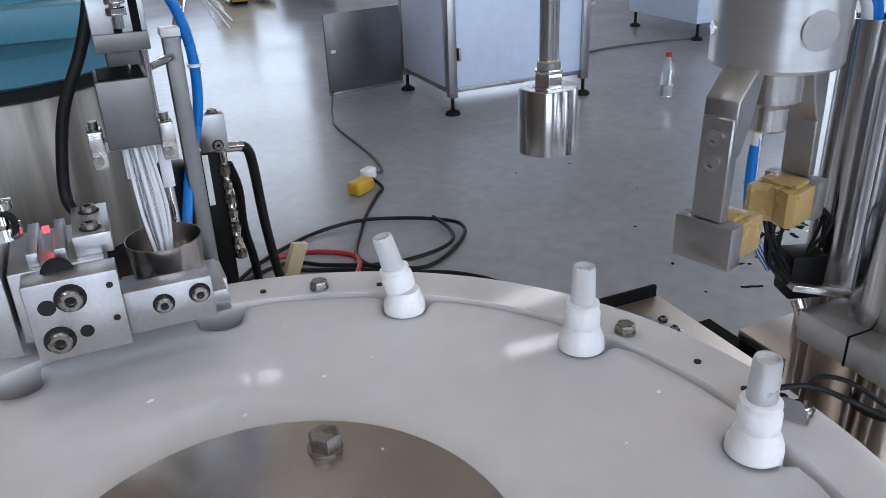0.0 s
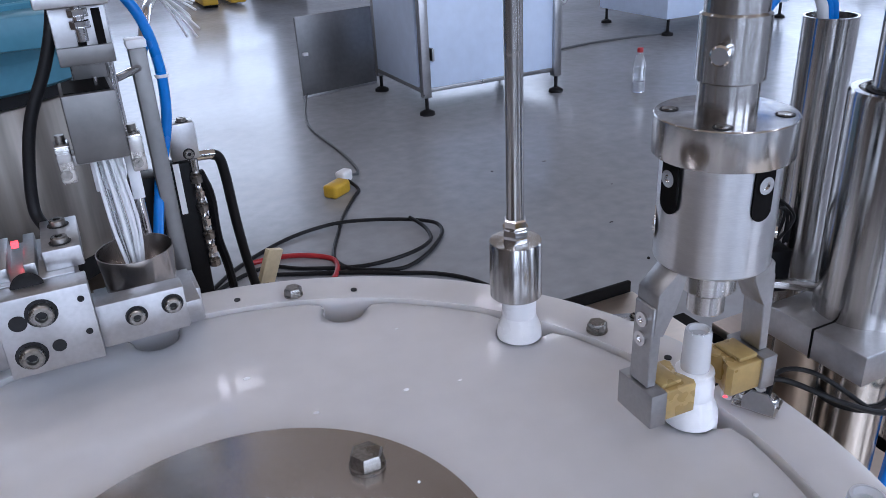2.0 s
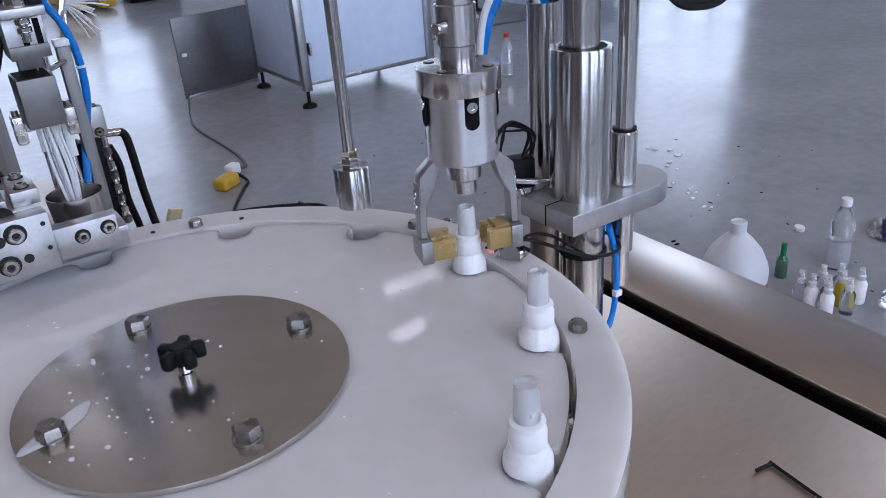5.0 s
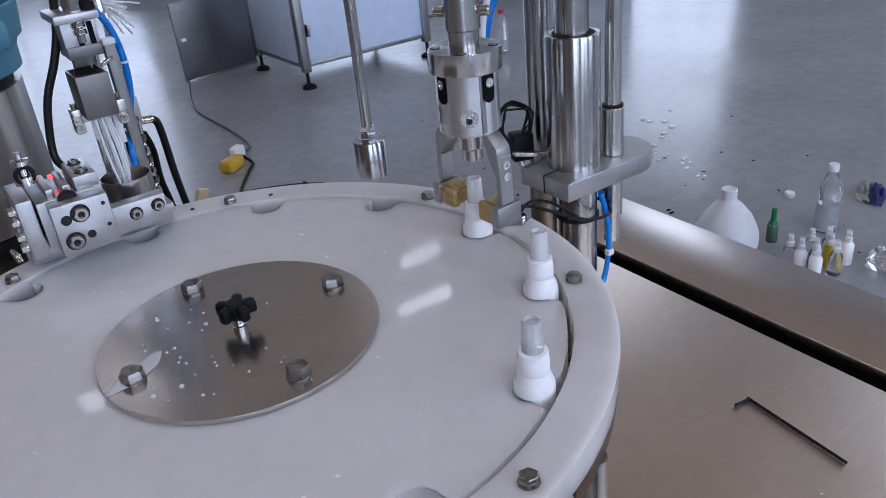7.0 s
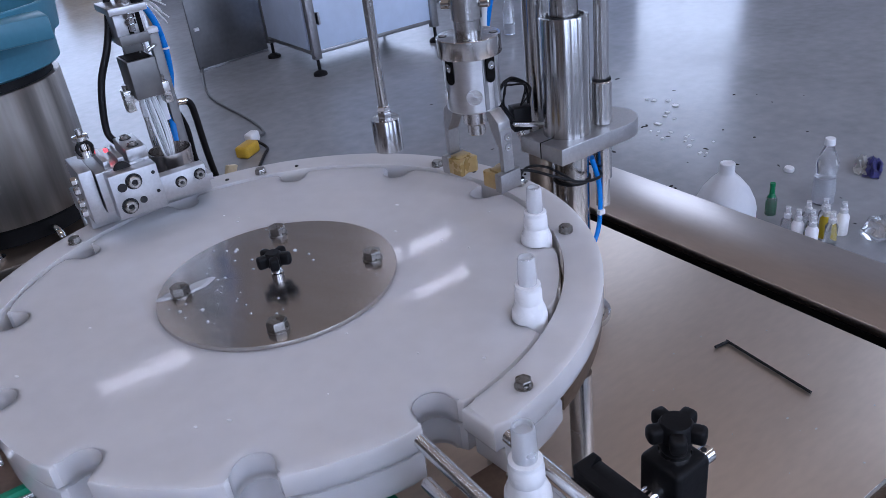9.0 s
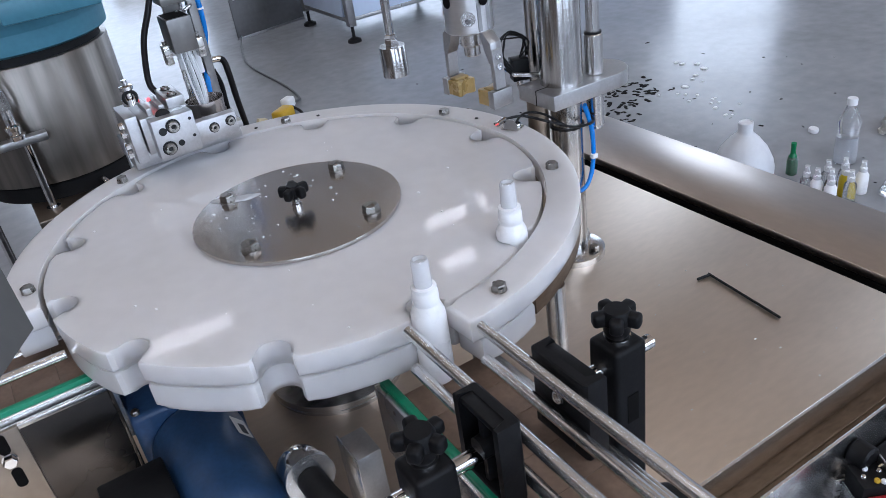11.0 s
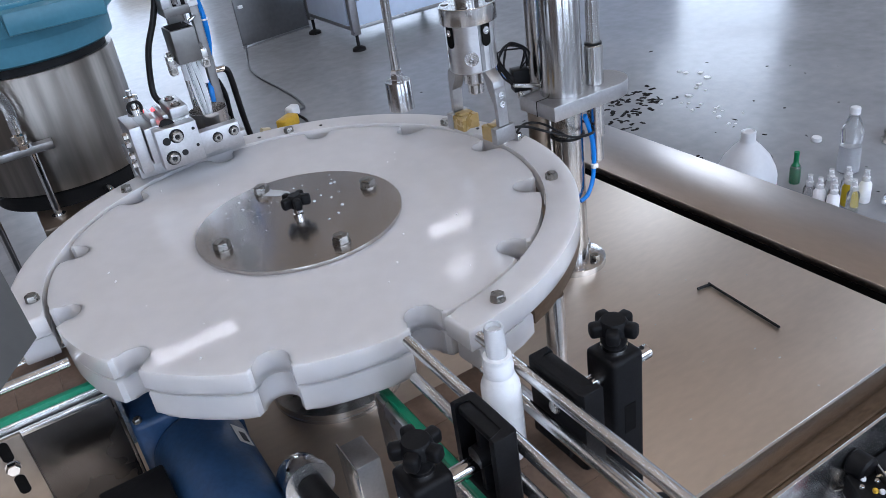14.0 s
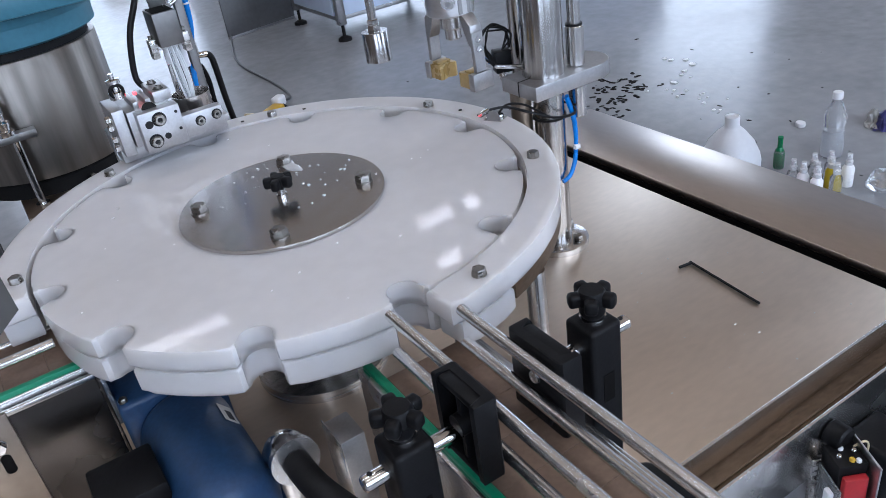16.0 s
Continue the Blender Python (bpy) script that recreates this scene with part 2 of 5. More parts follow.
def slab(outline, z0, z1, bevel=0.0, bm=None, seg=2):
    """An upright prism over an outline of (x, y) points."""
    own = bmesh.new()
    low = [own.verts.new((x, y, z0)) for x, y in outline]
    high = [own.verts.new((x, y, z1)) for x, y in outline]
    n = len(outline)
    own.faces.new(low[::-1])
    top = own.faces.new(high)
    for k in range(n):
        own.faces.new((low[k], low[(k + 1) % n], high[(k + 1) % n], high[k]))
    if bevel:
        rim = [e for e in own.edges if abs(e.verts[0].co.z - e.verts[1].co.z) < 1e-7]
        bmesh.ops.bevel(own, geom=rim, offset=bevel, segments=seg, affect="EDGES", profile=0.5)
    return merge(bm, own)


def hexhead(r, z0, h, bm=None, m=None):
    """A hexagon bolt head with a round chamfer, on a washer."""
    own = lathe([(0, z0), (r * 1.05, z0), (r * 1.05, z0 + h * 0.18), (0, z0 + h * 0.18)], 20)
    lathe([(0, z0 + h * 0.18), (r, z0 + h * 0.18), (r, z0 + h * 0.85), (r * 0.86, z0 + h), (0, z0 + h)], 6, own)
    if m is not None:
        bmesh.ops.transform(own, matrix=m, verts=own.verts)
    return merge(bm, own)


def cap_screw(parent, m, r=0.004, name="cap_screw"):
    """A socket screw whose head lies in the local z direction, with its dark socket and the shadow gap round it."""
    part("counterbore", lathe([(0, 0.0001), (r * 1.32, 0.0001), (r * 1.32, 0.0004), (0, 0.0004)], 20), "hole", parent, m=m)
    part("socket", lathe([(0, r * 0.31), (r * 0.48, r * 0.31), (r * 0.48, r * 0.36), (0, r * 0.36)], 6), "hole", parent, m=m)
    s = part(name, lathe([(0, 0), (r, 0), (r, r * 0.7), (r * 0.85, r * 0.85), (r * 0.5, r * 0.85), (r * 0.5, r * 0.3), (0, r * 0.3)], 18), "bolt", parent, m=m)
    return s


def polar(r, a):
    return r * math.cos(radians(a)), r * math.sin(radians(a))


# ---- the hall ----
def wall_with_windows(name, length, height, openings, m, thick=0.25, material="wall", label="unseen pale grey painted factory wall with tall windows"):
    """A wall along local x with rectangular openings (x0, x1, z0, z1) through it."""
    own = bmesh.new()
    xs = sorted({0.0, length, *[v for o in openings for v in o[:2]]})
    zs = sorted({0.0, height, *[v for o in openings for v in o[2:]]})
    for xa, xb in zip(xs, xs[1:]):
        for za, zb in zip(zs, zs[1:]):
            cx, cz = (xa + xb) / 2, (za + zb) / 2
            if not any(o[0] < cx < o[1] and o[2] < cz < o[3] for o in openings):
                box(xa, xb, 0, thick, za, zb, bm=own)
    wall = single(name, own, material, label, "wall", m, kind="structure")
    return wall


def window(name, x0, x1, z0, z1, m, cols, rows):
    w = thing(name, "unseen tall steel-framed factory window with an area lamp", "window", m, kind="structure")
    b = 0.05
    fr = box(x0, x1, 0.08, 0.14, z0, z0 + b)
    box(x0, x1, 0.08, 0.14, z1 - b, z1, bm=fr), box(x0, x0 + b, 0.08, 0.14, z0 + b, z1 - b, bm=fr), box(x1 - b, x1, 0.08, 0.14, z0 + b, z1 - b, bm=fr)
    for i in range(1, cols):
        x = x0 + (x1 - x0) * i / cols
        box(x - 0.02, x + 0.02, 0.085, 0.135, z0 + b, z1 - b, bm=fr)
    for i in range(1, rows):
        z = z0 + (z1 - z0) * i / rows
        box(x0 + b, x1 - b, 0.09, 0.13, z - 0.02, z + 0.02, bm=fr)
    part("window_frame", fr, "frame", w)
    p = part("pane", box(x0 + b, x1 - b, 0.105, 0.112, z0 + b, z1 - b), "glass", w)
    p.visible_shadow = False


X0, X1, Y0, Y1, HIGH = -6.0, 9.0, -6.0, 11.0, 6.0
single("floor", box(X0, X1, Y0, Y1, -0.2, 0), "floor", "glossy grey epoxy factory floor with scuffs", "floor", kind="structure")
# Unseen roof, coloured brown so the steel below mirrors a warm tone.
single("ceiling", box(X0, X1, Y0, Y1, HIGH, HIGH + 0.2), "ceiling", "unseen brown factory roof for the steel to mirror", "ceiling", kind="structure")
WINDOWS = (
    ("wall_north", pose(X0, Y1, 0), X1 - X0, [(5.6, 8.9, 0.6, 3.8), (11.0, 13.4, 0.6, 3.8)], (0, -1), 14.5),
    ("wall_east", pose(X1, Y1, 0, 0, 0, -90), Y1 - Y0, [(2.6, 5.0, 0.6, 3.8), (9.5, 12.0, 0.9, 3.6)], (-1, 0), 16),
    # South windows are added, unseen, to brighten the faces towards the camera.
    ("wall_south", pose(X1, Y0, 0, 0, 0, 180), X1 - X0, [(2.5, 5.5, 1.2, 4.8), (6.5, 9.5, 1.2, 4.8), (10.5, 13.5, 1.2, 4.8)], (0, 1), 21.5),
)
count = 0
for name, m, length, openings, way, watts in WINDOWS:
    wall_with_windows(name, length, HIGH, openings, m)
    for o in openings:
        count += 1
        window("window_%d" % count, *o, m, 4, 5)
        c = m @ Vector(((o[0] + o[1]) / 2, 0.0, (o[2] + o[3]) / 2))
        area_lamp("window_light", c, c + Vector((way[0], way[1], -0.15)), o[1] - o[0] - 0.2, o[3] - o[2] - 0.2, watts * (o[1] - o[0] - 0.2) * (o[3] - o[2] - 0.2), (0.80, 0.90, 1.0))
# Unseen wall, kept dark to add contrast to what the metal mirrors.
wall_with_windows("wall_west", Y1 - Y0, HIGH, [], pose(X0, Y0, 0, 0, 0, 90), 0.25, "wall_back", "unseen dark brown factory wall for the metal to mirror")
# First three match reflections; the rest are added, unseen, to light the wheel.
for i, (x, y) in enumerate(((4.85, 8.15), (0.75, 7.95), (4.45, 7.05), (-3.3, 8.0), (0.6, 4.4), (-3.3, 4.4), (0.6, 1.0), (-3.3, 1.0), (0.6, -2.6), (4.6, -2.6), (-3.3, -2.6))):
    lamp = thing("ceiling_light", "long white panel light under the roof, most added as fill", "ceiling light", pose(x, y, HIGH - 0.12), "ceiling lights")
    part("housing", box(-0.56, 0.56, -0.14, 0.14, 0.004, 0.12, 0.01), "white", lamp)
    part("diffuser", box(-0.53, 0.53, -0.115, 0.115, -0.006, 0.0035, 0.002), "tubelight", lamp)
    if y < 4.0:
        area_lamp("panel_lamp", (x, y, HIGH - 0.14), (x, y, 0), 1.0, 0.2, 36, (1.0, 0.97, 0.94))


# ---- the machine's base ----
TOP, BELT, TABLE = 0.80, 0.742, 0.598
base = thing("rotary_machine", "stainless steel machine cabinet with a flat brushed table top", "machine")
part("table_top", box(-0.62, 0.535, -0.362, 0.42, TABLE - 0.012, TABLE, 0.002), "steel_x", base, "brushed stainless table top with crumbs and smears")
part("gutter_floor", box(-0.62, 0.70, -0.4005, -0.3625, TABLE - 0.036, TABLE - 0.030), "gutter", base, "dark brown drip gutter along the table")
part("gutter_crease", bar((-0.62, -0.382, TABLE - 0.0295), (0.69, -0.382, TABLE - 0.0295), 0.0014, 8), "gutter", base)
part("gutter_wall", box(-0.62, 0.70, -0.4040, -0.4008, TABLE - 0.078, TABLE - 0.003, 0.0008), "rail", base, "thin folded steel edge")
part("table_hem", box(-0.62, 0.535, -0.3655, -0.3622, TABLE - 0.030, TABLE + 0.0012, 0.0008), "rail", base, "thin folded steel edge")
part("body", box(-0.58, 0.50, -0.34, 0.40, 0.10, TABLE - 0.014), "panel", base, "plain grey steel cabinet body")
part("front_panel", box(-0.58, 0.69, -0.402, -0.392, 0.12, TABLE - 0.078), "alu", base, "grey steel front panel")
# Near-black strip stands in for the shade down this slot.
part("slot_floor", box(0.50, 0.60, -0.36, 0.40, TABLE - 0.06, TABLE - 0.04), "gap", base, "near-black strip for the shade between table and side cover")
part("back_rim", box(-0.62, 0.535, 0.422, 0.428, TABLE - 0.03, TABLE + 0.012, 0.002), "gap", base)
for x in (-0.55, 0.45):
    for y in (-0.30, 0.36):
        part("foot", lathe([(0, 0), (0.035, 0), (0.03, 0.012), (0.01, 0.02), (0.01, 0.10), (0, 0.10)], 20), "rubber", base, m=pose(x, y, 0))
side = thing("side_cover", "brushed stainless cover strip beside the machine table", "machine cover")
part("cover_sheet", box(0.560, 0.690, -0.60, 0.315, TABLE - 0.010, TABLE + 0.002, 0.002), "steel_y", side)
part("cover_skirt", box(0.680, 0.689, -0.60, 0.312, 0.12, TABLE - 0.011), "panel", side)
# Same near-black puts the slot's shade on the cover's inner face.
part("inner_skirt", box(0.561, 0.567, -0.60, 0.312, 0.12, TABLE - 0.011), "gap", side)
part("plinth", box(0.565, 0.685, -0.58, 0.30, 0.0, 0.12), "panel", side)

# ---- guide ring and turret support ----
BOLTS = (170.4, 117.9, 69.6, 22.6, -26.3, -75.8)


def sector(r0, r1, a0, a1, step=3.0):
    n = max(2, round(abs(a1 - a0) / step))
    arc = [a0 + (a1 - a0) * k / n for k in range(n + 1)]
    return [(x + 0.003, y + 0.004) for x, y in [polar(r1, a) for a in arc] + [polar(r0, a) for a in arc[::-1]]]


ring = thing("guide_ring", "white plastic guide ring bolted round the star wheel", "guide ring")
part("upper_ring", slab(sector(0.2465, 0.2780, -86, 180), TOP - 0.019, TOP + 0.002, 0.0036, seg=3), "plastic", ring)
part("lower_ring", slab(sector(0.2465, 0.2765, -84, -71), TOP - 0.045, TOP - 0.022, 0.003), "plastic", ring)
part("lower_ring", slab(sector(0.2465, 0.2765, 160, 178), TOP - 0.045, TOP - 0.022, 0.003), "plastic", ring)
part("backing_plate", slab(sector(0.250, 0.2765, -70.5, 159.5), TOP - 0.036, TOP - 0.0195, 0.001), "gutter", ring, "steel plate under the ring")
for a, br in zip(BOLTS, (0.2520, 0.2585, 0.2600, 0.2600, 0.2580, 0.2610)):
    part("ring_bolt", hexhead(0.0062, 0, 0.006), "bolt", ring, "dull hexagon bolt", pose(*polar(br, a), TOP + 0.002, 0, 0, a * 1.7))
for a in (93, 60.5, 78, 12, 5):
    part("dowel_hole", rod(0.0022, 0, 0.0008, 12), "hole", ring, m=pose(*polar(0.262, a), TOP + 0.0021))
for a in (-60, 0, 50, 105, 160):
    x, y = polar(0.268, a)
    part("ring_post", rod(0.009, TABLE, TOP - (0.036 if -70 < a < 159 else 0.045), 16), "turned", ring, m=pose(x, y, 0))
lug = thing("mounting_lug", "flat steel mounting plate with two screws beside the ring", "bracket")
part("plate", slab([(0.262, 0.145), (0.296, 0.128), (0.288, 0.070), (0.275, 0.080)], TOP - 0.022, TOP - 0.016, 0.001), "steel", lug)
part("lug_post", rod(0.008, TABLE, TOP - 0.022, 14), "turned", lug, m=pose(0.287, 0.10, 0))
for x, y in ((0.290, 0.125), (0.289, 0.112)):
    cap_screw(lug, pose(x, y, TOP - 0.016), 0.0025)
floor_plate = single("slide_plate", slab(sector(0.14, 0.246, -75, 170), BELT - 0.008, BELT, 0.001), "steel",
                     "steel slide plate under the star wheel pockets", "slide plate")
spindle = thing("turret_spindle", "steel spindle housing under the star wheel", "spindle")
part("housing", lathe([(0, TABLE), (0.075, TABLE), (0.075, TABLE + 0.012), (0.045, TABLE + 0.014), (0.045, TABLE + 0.09), (0.06, TABLE + 0.092), (0.06, TABLE + 0.104), (0.03, TABLE + 0.104), (0.03, TOP - 0.046), (0, TOP - 0.046)], 40), "turned", spindle)
part("collar", lathe([(0.046, TABLE + 0.03), (0.064, TABLE + 0.03), (0.064, TABLE + 0.045), (0.046, TABLE + 0.045)], 40), "steel", spindle)

# ---- star wheel ----
STAR_R, PITCH_R, POCKET_R = 0.2425, 0.2295, 0.0162


def star_outline(r_edge):
    """The outline of a twelve-pocket wheel; the pockets flare to the rim."""
    pts = []
    cut = PITCH_R + 0.0012
    cosb = (r_edge ** 2 + cut ** 2 - POCKET_R ** 2) / (2 * r_edge * cut)
    half = math.degrees(math.acos(cosb))
    for k in range(12):
        a = 1.3 + 30 * k
        px, py = polar(cut, a)
        ex, ey = polar(r_edge, a - half)
        start = math.degrees(math.atan2(ey - py, ex - px)) - a
        start = (start + 180) % 360 - 180
        sweep = 360 - 2 * abs(start)
        fx, fy = polar(r_edge, a - half - 1.3)
        pts.append((fx, fy))
        for j in range(1, 14):
            b = radians(a + start - sweep * j / 14)
            pts.append((px + POCKET_R * math.cos(b), py + POCKET_R * math.sin(b)))
        pts.append(polar(r_edge, a + half + 1.3))
        for j in range(1, 8):
            pts.append(polar(r_edge, a + half + 1.3 + (30 - 2 * half - 2.6) * j / 8))
    return pts


star = thing("star_wheel", "thick white plastic star wheel with twelve pockets", "star wheel")
part("upper_plate", slab(star_outline(STAR_R), TOP - 0.019, TOP, 0.0024, seg=3), "plastic", star)
part("lower_plate", slab(star_outline(STAR_R - 0.001), TOP - 0.045, TOP - 0.022, 0.0024, seg=3), "plastic", star)
part("spacer", rod(0.19, TOP - 0.0225, TOP - 0.0185, 48), "plastic", star)
part("hub_plate", lathe([(0, TOP), (0.1040, TOP), (0.1045, TOP + 0.0015), (0.1040, TOP + 0.004), (0, TOP + 0.004)], 96), "hub", star, "round brushed steel hub plate with water drops")
for k in range(4):
    part("hub_bolt", hexhead(0.0085, TOP + 0.004, 0.0085), "bolt", star, "large hexagon bolt", pose(*polar(0.0835, 35.3 + 90 * k), 0, 0, 0, 17 * k))
knob = part("star_knob", lathe([(0, 0), (0.008, 0), (0.0095, 0.003), (0.0095, 0.012), (0.007, 0.0145), (0, 0.0145)], 24), "dark", star, "black five-lobed hand knob", pose(0, 0, TOP + 0.015) @ Matrix.Diagonal((0.82, 0.82, 0.9, 1)))
for k in range(5):
    x, y = polar(0.0125, 72 * k + 20)
    part("lobe", box(-0.006, 0.006, -0.0048, 0.0048, 0.001, 0.0135, 0.003, m=pose(x, y, 0, 0, 0, 72 * k + 20), seg=3), "dark", knob)
part("stud", lathe([(0, TOP + 0.004), (0.0055, TOP + 0.004), (0.0055, TOP + 0.008), (0.004, TOP + 0.009)] + [(0.004 if i % 2 else 0.0046, TOP + 0.009 + 0.0010 * i) for i in range(7)] + [(0, TOP + 0.0162)], 16), "chrome", star)
random.seed(4)
drops = bmesh.new()
for _ in range(46):
    r, a = random.uniform(0.03, 0.098), random.gauss(200, 70)
    s = random.choice((0.0008, 0.0010, 0.0013, 0.0019))
    x, y = polar(r, a)
    lathe([(s, 0), (s * 0.92, s * 0.28), (s * 0.6, s * 0.5), (0, s * 0.6)], 10, drops, pose(x, y, TOP + 0.0041))
specks = bmesh.new()
for _ in range(16):
    r, a = random.uniform(0.115, 0.225), random.uniform(0, 360)
    s = random.choice((0.0007, 0.0009, 0.0012))
    x, y = polar(r, a)
    lathe([(s, 0), (s * 0.9, s * 0.28), (s * 0.6, s * 0.5), (0, s * 0.6)], 8, specks, pose(x, y, TOP + 0.0001) @ Matrix.Diagonal((random.uniform(1, 2.2), 1, 1, 1)))
# Opaque white gives these water specks a painted sparkle.
tagged(part("wet_specks", specks, "bottle", star, "water specks in opaque white for their sparkle"), kind="stuff")
tagged(part("water_film", drops, "water", star, "scattered water drops"), kind="stuff")


def puddle(cx, cy, size, seed, z, n=26):
    rnd = random.Random(seed)
    ph = [rnd.uniform(0, 6.28) for _ in range(4)]
    own = bmesh.new()
    rings = []
    for f, h in ((1.0, 0.0), (0.93, 0.0009), (0.75, 0.0014)):
        ring_pts = []
        for k in range(n):
            a = 2 * math.pi * k / n
            r = size * f * (1 + 0.22 * math.sin(2 * a + ph[0]) + 0.15 * math.sin(3 * a + ph[1]) + 0.1 * math.sin(5 * a + ph[2]))
            ring_pts.append(own.verts.new((cx + 1.3 * r * math.cos(a), cy + 0.6 * r * math.sin(a), z + h)))
        rings.append(ring_pts)
    for a, b in zip(rings, rings[1:]):
        for k in range(n):
            own.faces.new((a[k], a[(k + 1) % n], b[(k + 1) % n], b[k]))
    own.faces.new(rings[-1])
    return own


pud = part("puddle", puddle(0, 0, 0.016, 3, TOP + 0.0042), "water", star, "pool of clear water round a bolt", pose(*polar(0.079, 212), 0, 0, 0, 240))

for k, (r, a, size) in enumerate(((0.17, 205, 0.010), (0.185, 188, 0.014), (0.20, 236, 0.012), (0.175, 250, 0.008), (0.16, 150, 0.010), (0.20, 128, 0.008))):
    part("water_smear", puddle(0, 0, size, 40 + k, TOP + 0.0001), "water", star, "glistening smear of water", pose(*polar(r, a), 0, 0, 0, a + 40 * k) @ Matrix.Diagonal((1.2, 0.45, 0.6, 1)))

# ---- bottles ----


def make_bottle(lean=False):
    b = thing("spray_bottle", "small white plastic spray bottle with a pump nozzle", "bottle", group="bottles on the machine")
    part("bottle_body", lathe([(0, 0.0), (0.0120, 0.0), (0.0134, 0.002), (0.0137, 0.006), (0.0137, 0.060), (0.0134, 0.0635), (0.0122, 0.067), (0.0104, 0.0715), (0.0100, 0.073), (0, 0.073)], 40), "bottle", b)
    c = part("pump_collar", lathe([(0, 0), (0.0101, 0), (0.0104, 0.001), (0.0104, 0.009), (0.0097, 0.0105), (0.0094, 0.0125), (0.0099, 0.0135), (0.0096, 0.0148), (0.0074, 0.0155), (0, 0.0155)], 40), "bottle", b, m=pose(0, 0, 0.0725))
    part("nozzle", lathe([(0, 0.0155), (0.0070, 0.0155), (0.0072, 0.018), (0.0066, 0.036), (0.0061, 0.0378), (0.0050, 0.0378), (0.0048, 0.0345), (0, 0.0342)], 32), "cap", c, "frosted translucent over-cap")
    return b, c


bottle_one, collar_one = make_bottle()
bottle_one["label"] = "white spray bottle whose pump nozzle sits askew"
bottle_two, _ = make_bottle()
bottle_three, collar_three = make_bottle()
collar_three.children[0].data = collar_three.children[0].data.copy()
collar_three.children[0].data.materials[0] = M["clearcap"]
bottle_three["label"] = "white spray bottle with a nearly clear over-cap"
part("pump_head", lathe([(0, 0.0156), (0.0040, 0.0156), (0.0040, 0.022), (0.0030, 0.023), (0.0030, 0.027), (0, 0.027)], 20), "bottle", collar_three)

# ---- conveyors ----


def conveyor(name, length, m, label, slats=0.0381):
    """Runs along local y from 0; the slat chain lies between two frame sides, with a green strip along its west side."""
    c = thing(name, label, "conveyor", m)
    for s in (-1, 1):
        part("side_frame", box(s * 0.047 - 0.0025, s * 0.047 + 0.0025, 0, length, -0.075, -0.002, 0.001), "rail", c)
        part("wear_strip", box(s * 0.0410 - 0.0036, s * 0.0410 + 0.0036, 0, length, -0.006, 0.0015, 0.0012), "green" if s < 0 else "rail", c)
    part("under_tray", box(-0.044, 0.044, 0, length, -0.072, -0.068), "panel", c)
    for k in (0.25, 0.75):
        part("cross_tie", bar((-0.046, length * k, -0.05), (0.046, length * k, -0.05), 0.006), "steel", c)
    n = int(length / slats)
    plate = None
    for k in range(n):
        if plate is None:
            plate = finish(box(-0.0370, 0.0370, 0.0001, slats - 0.0001, -0.006, 0.0, 0.0003, seg=1), "slat", "belt")
        part("slat", plate, "belt", c, m=pose(0, k * slats, 0))
    return c


outfeed = conveyor("outfeed_conveyor", 0.60, pose(0.0085, -0.815, BELT), "slat-chain outfeed conveyor with brown plates and a green strip")
infeed = conveyor("infeed_conveyor", 0.72, pose(-0.215, 0.008, BELT, 0, 0, 90), "slat-chain infeed conveyor with brown plates and a green strip")


def rail_set(name, x, y0, y1, zs, label):
    r = thing(name, label, "guide rail", group="conveyor guide rails")
    for z in zs:
        part("rail", bar((x, y0, z), (x, y1, z), 0.0046, 18, 0.0008), "rail", r)
    return r


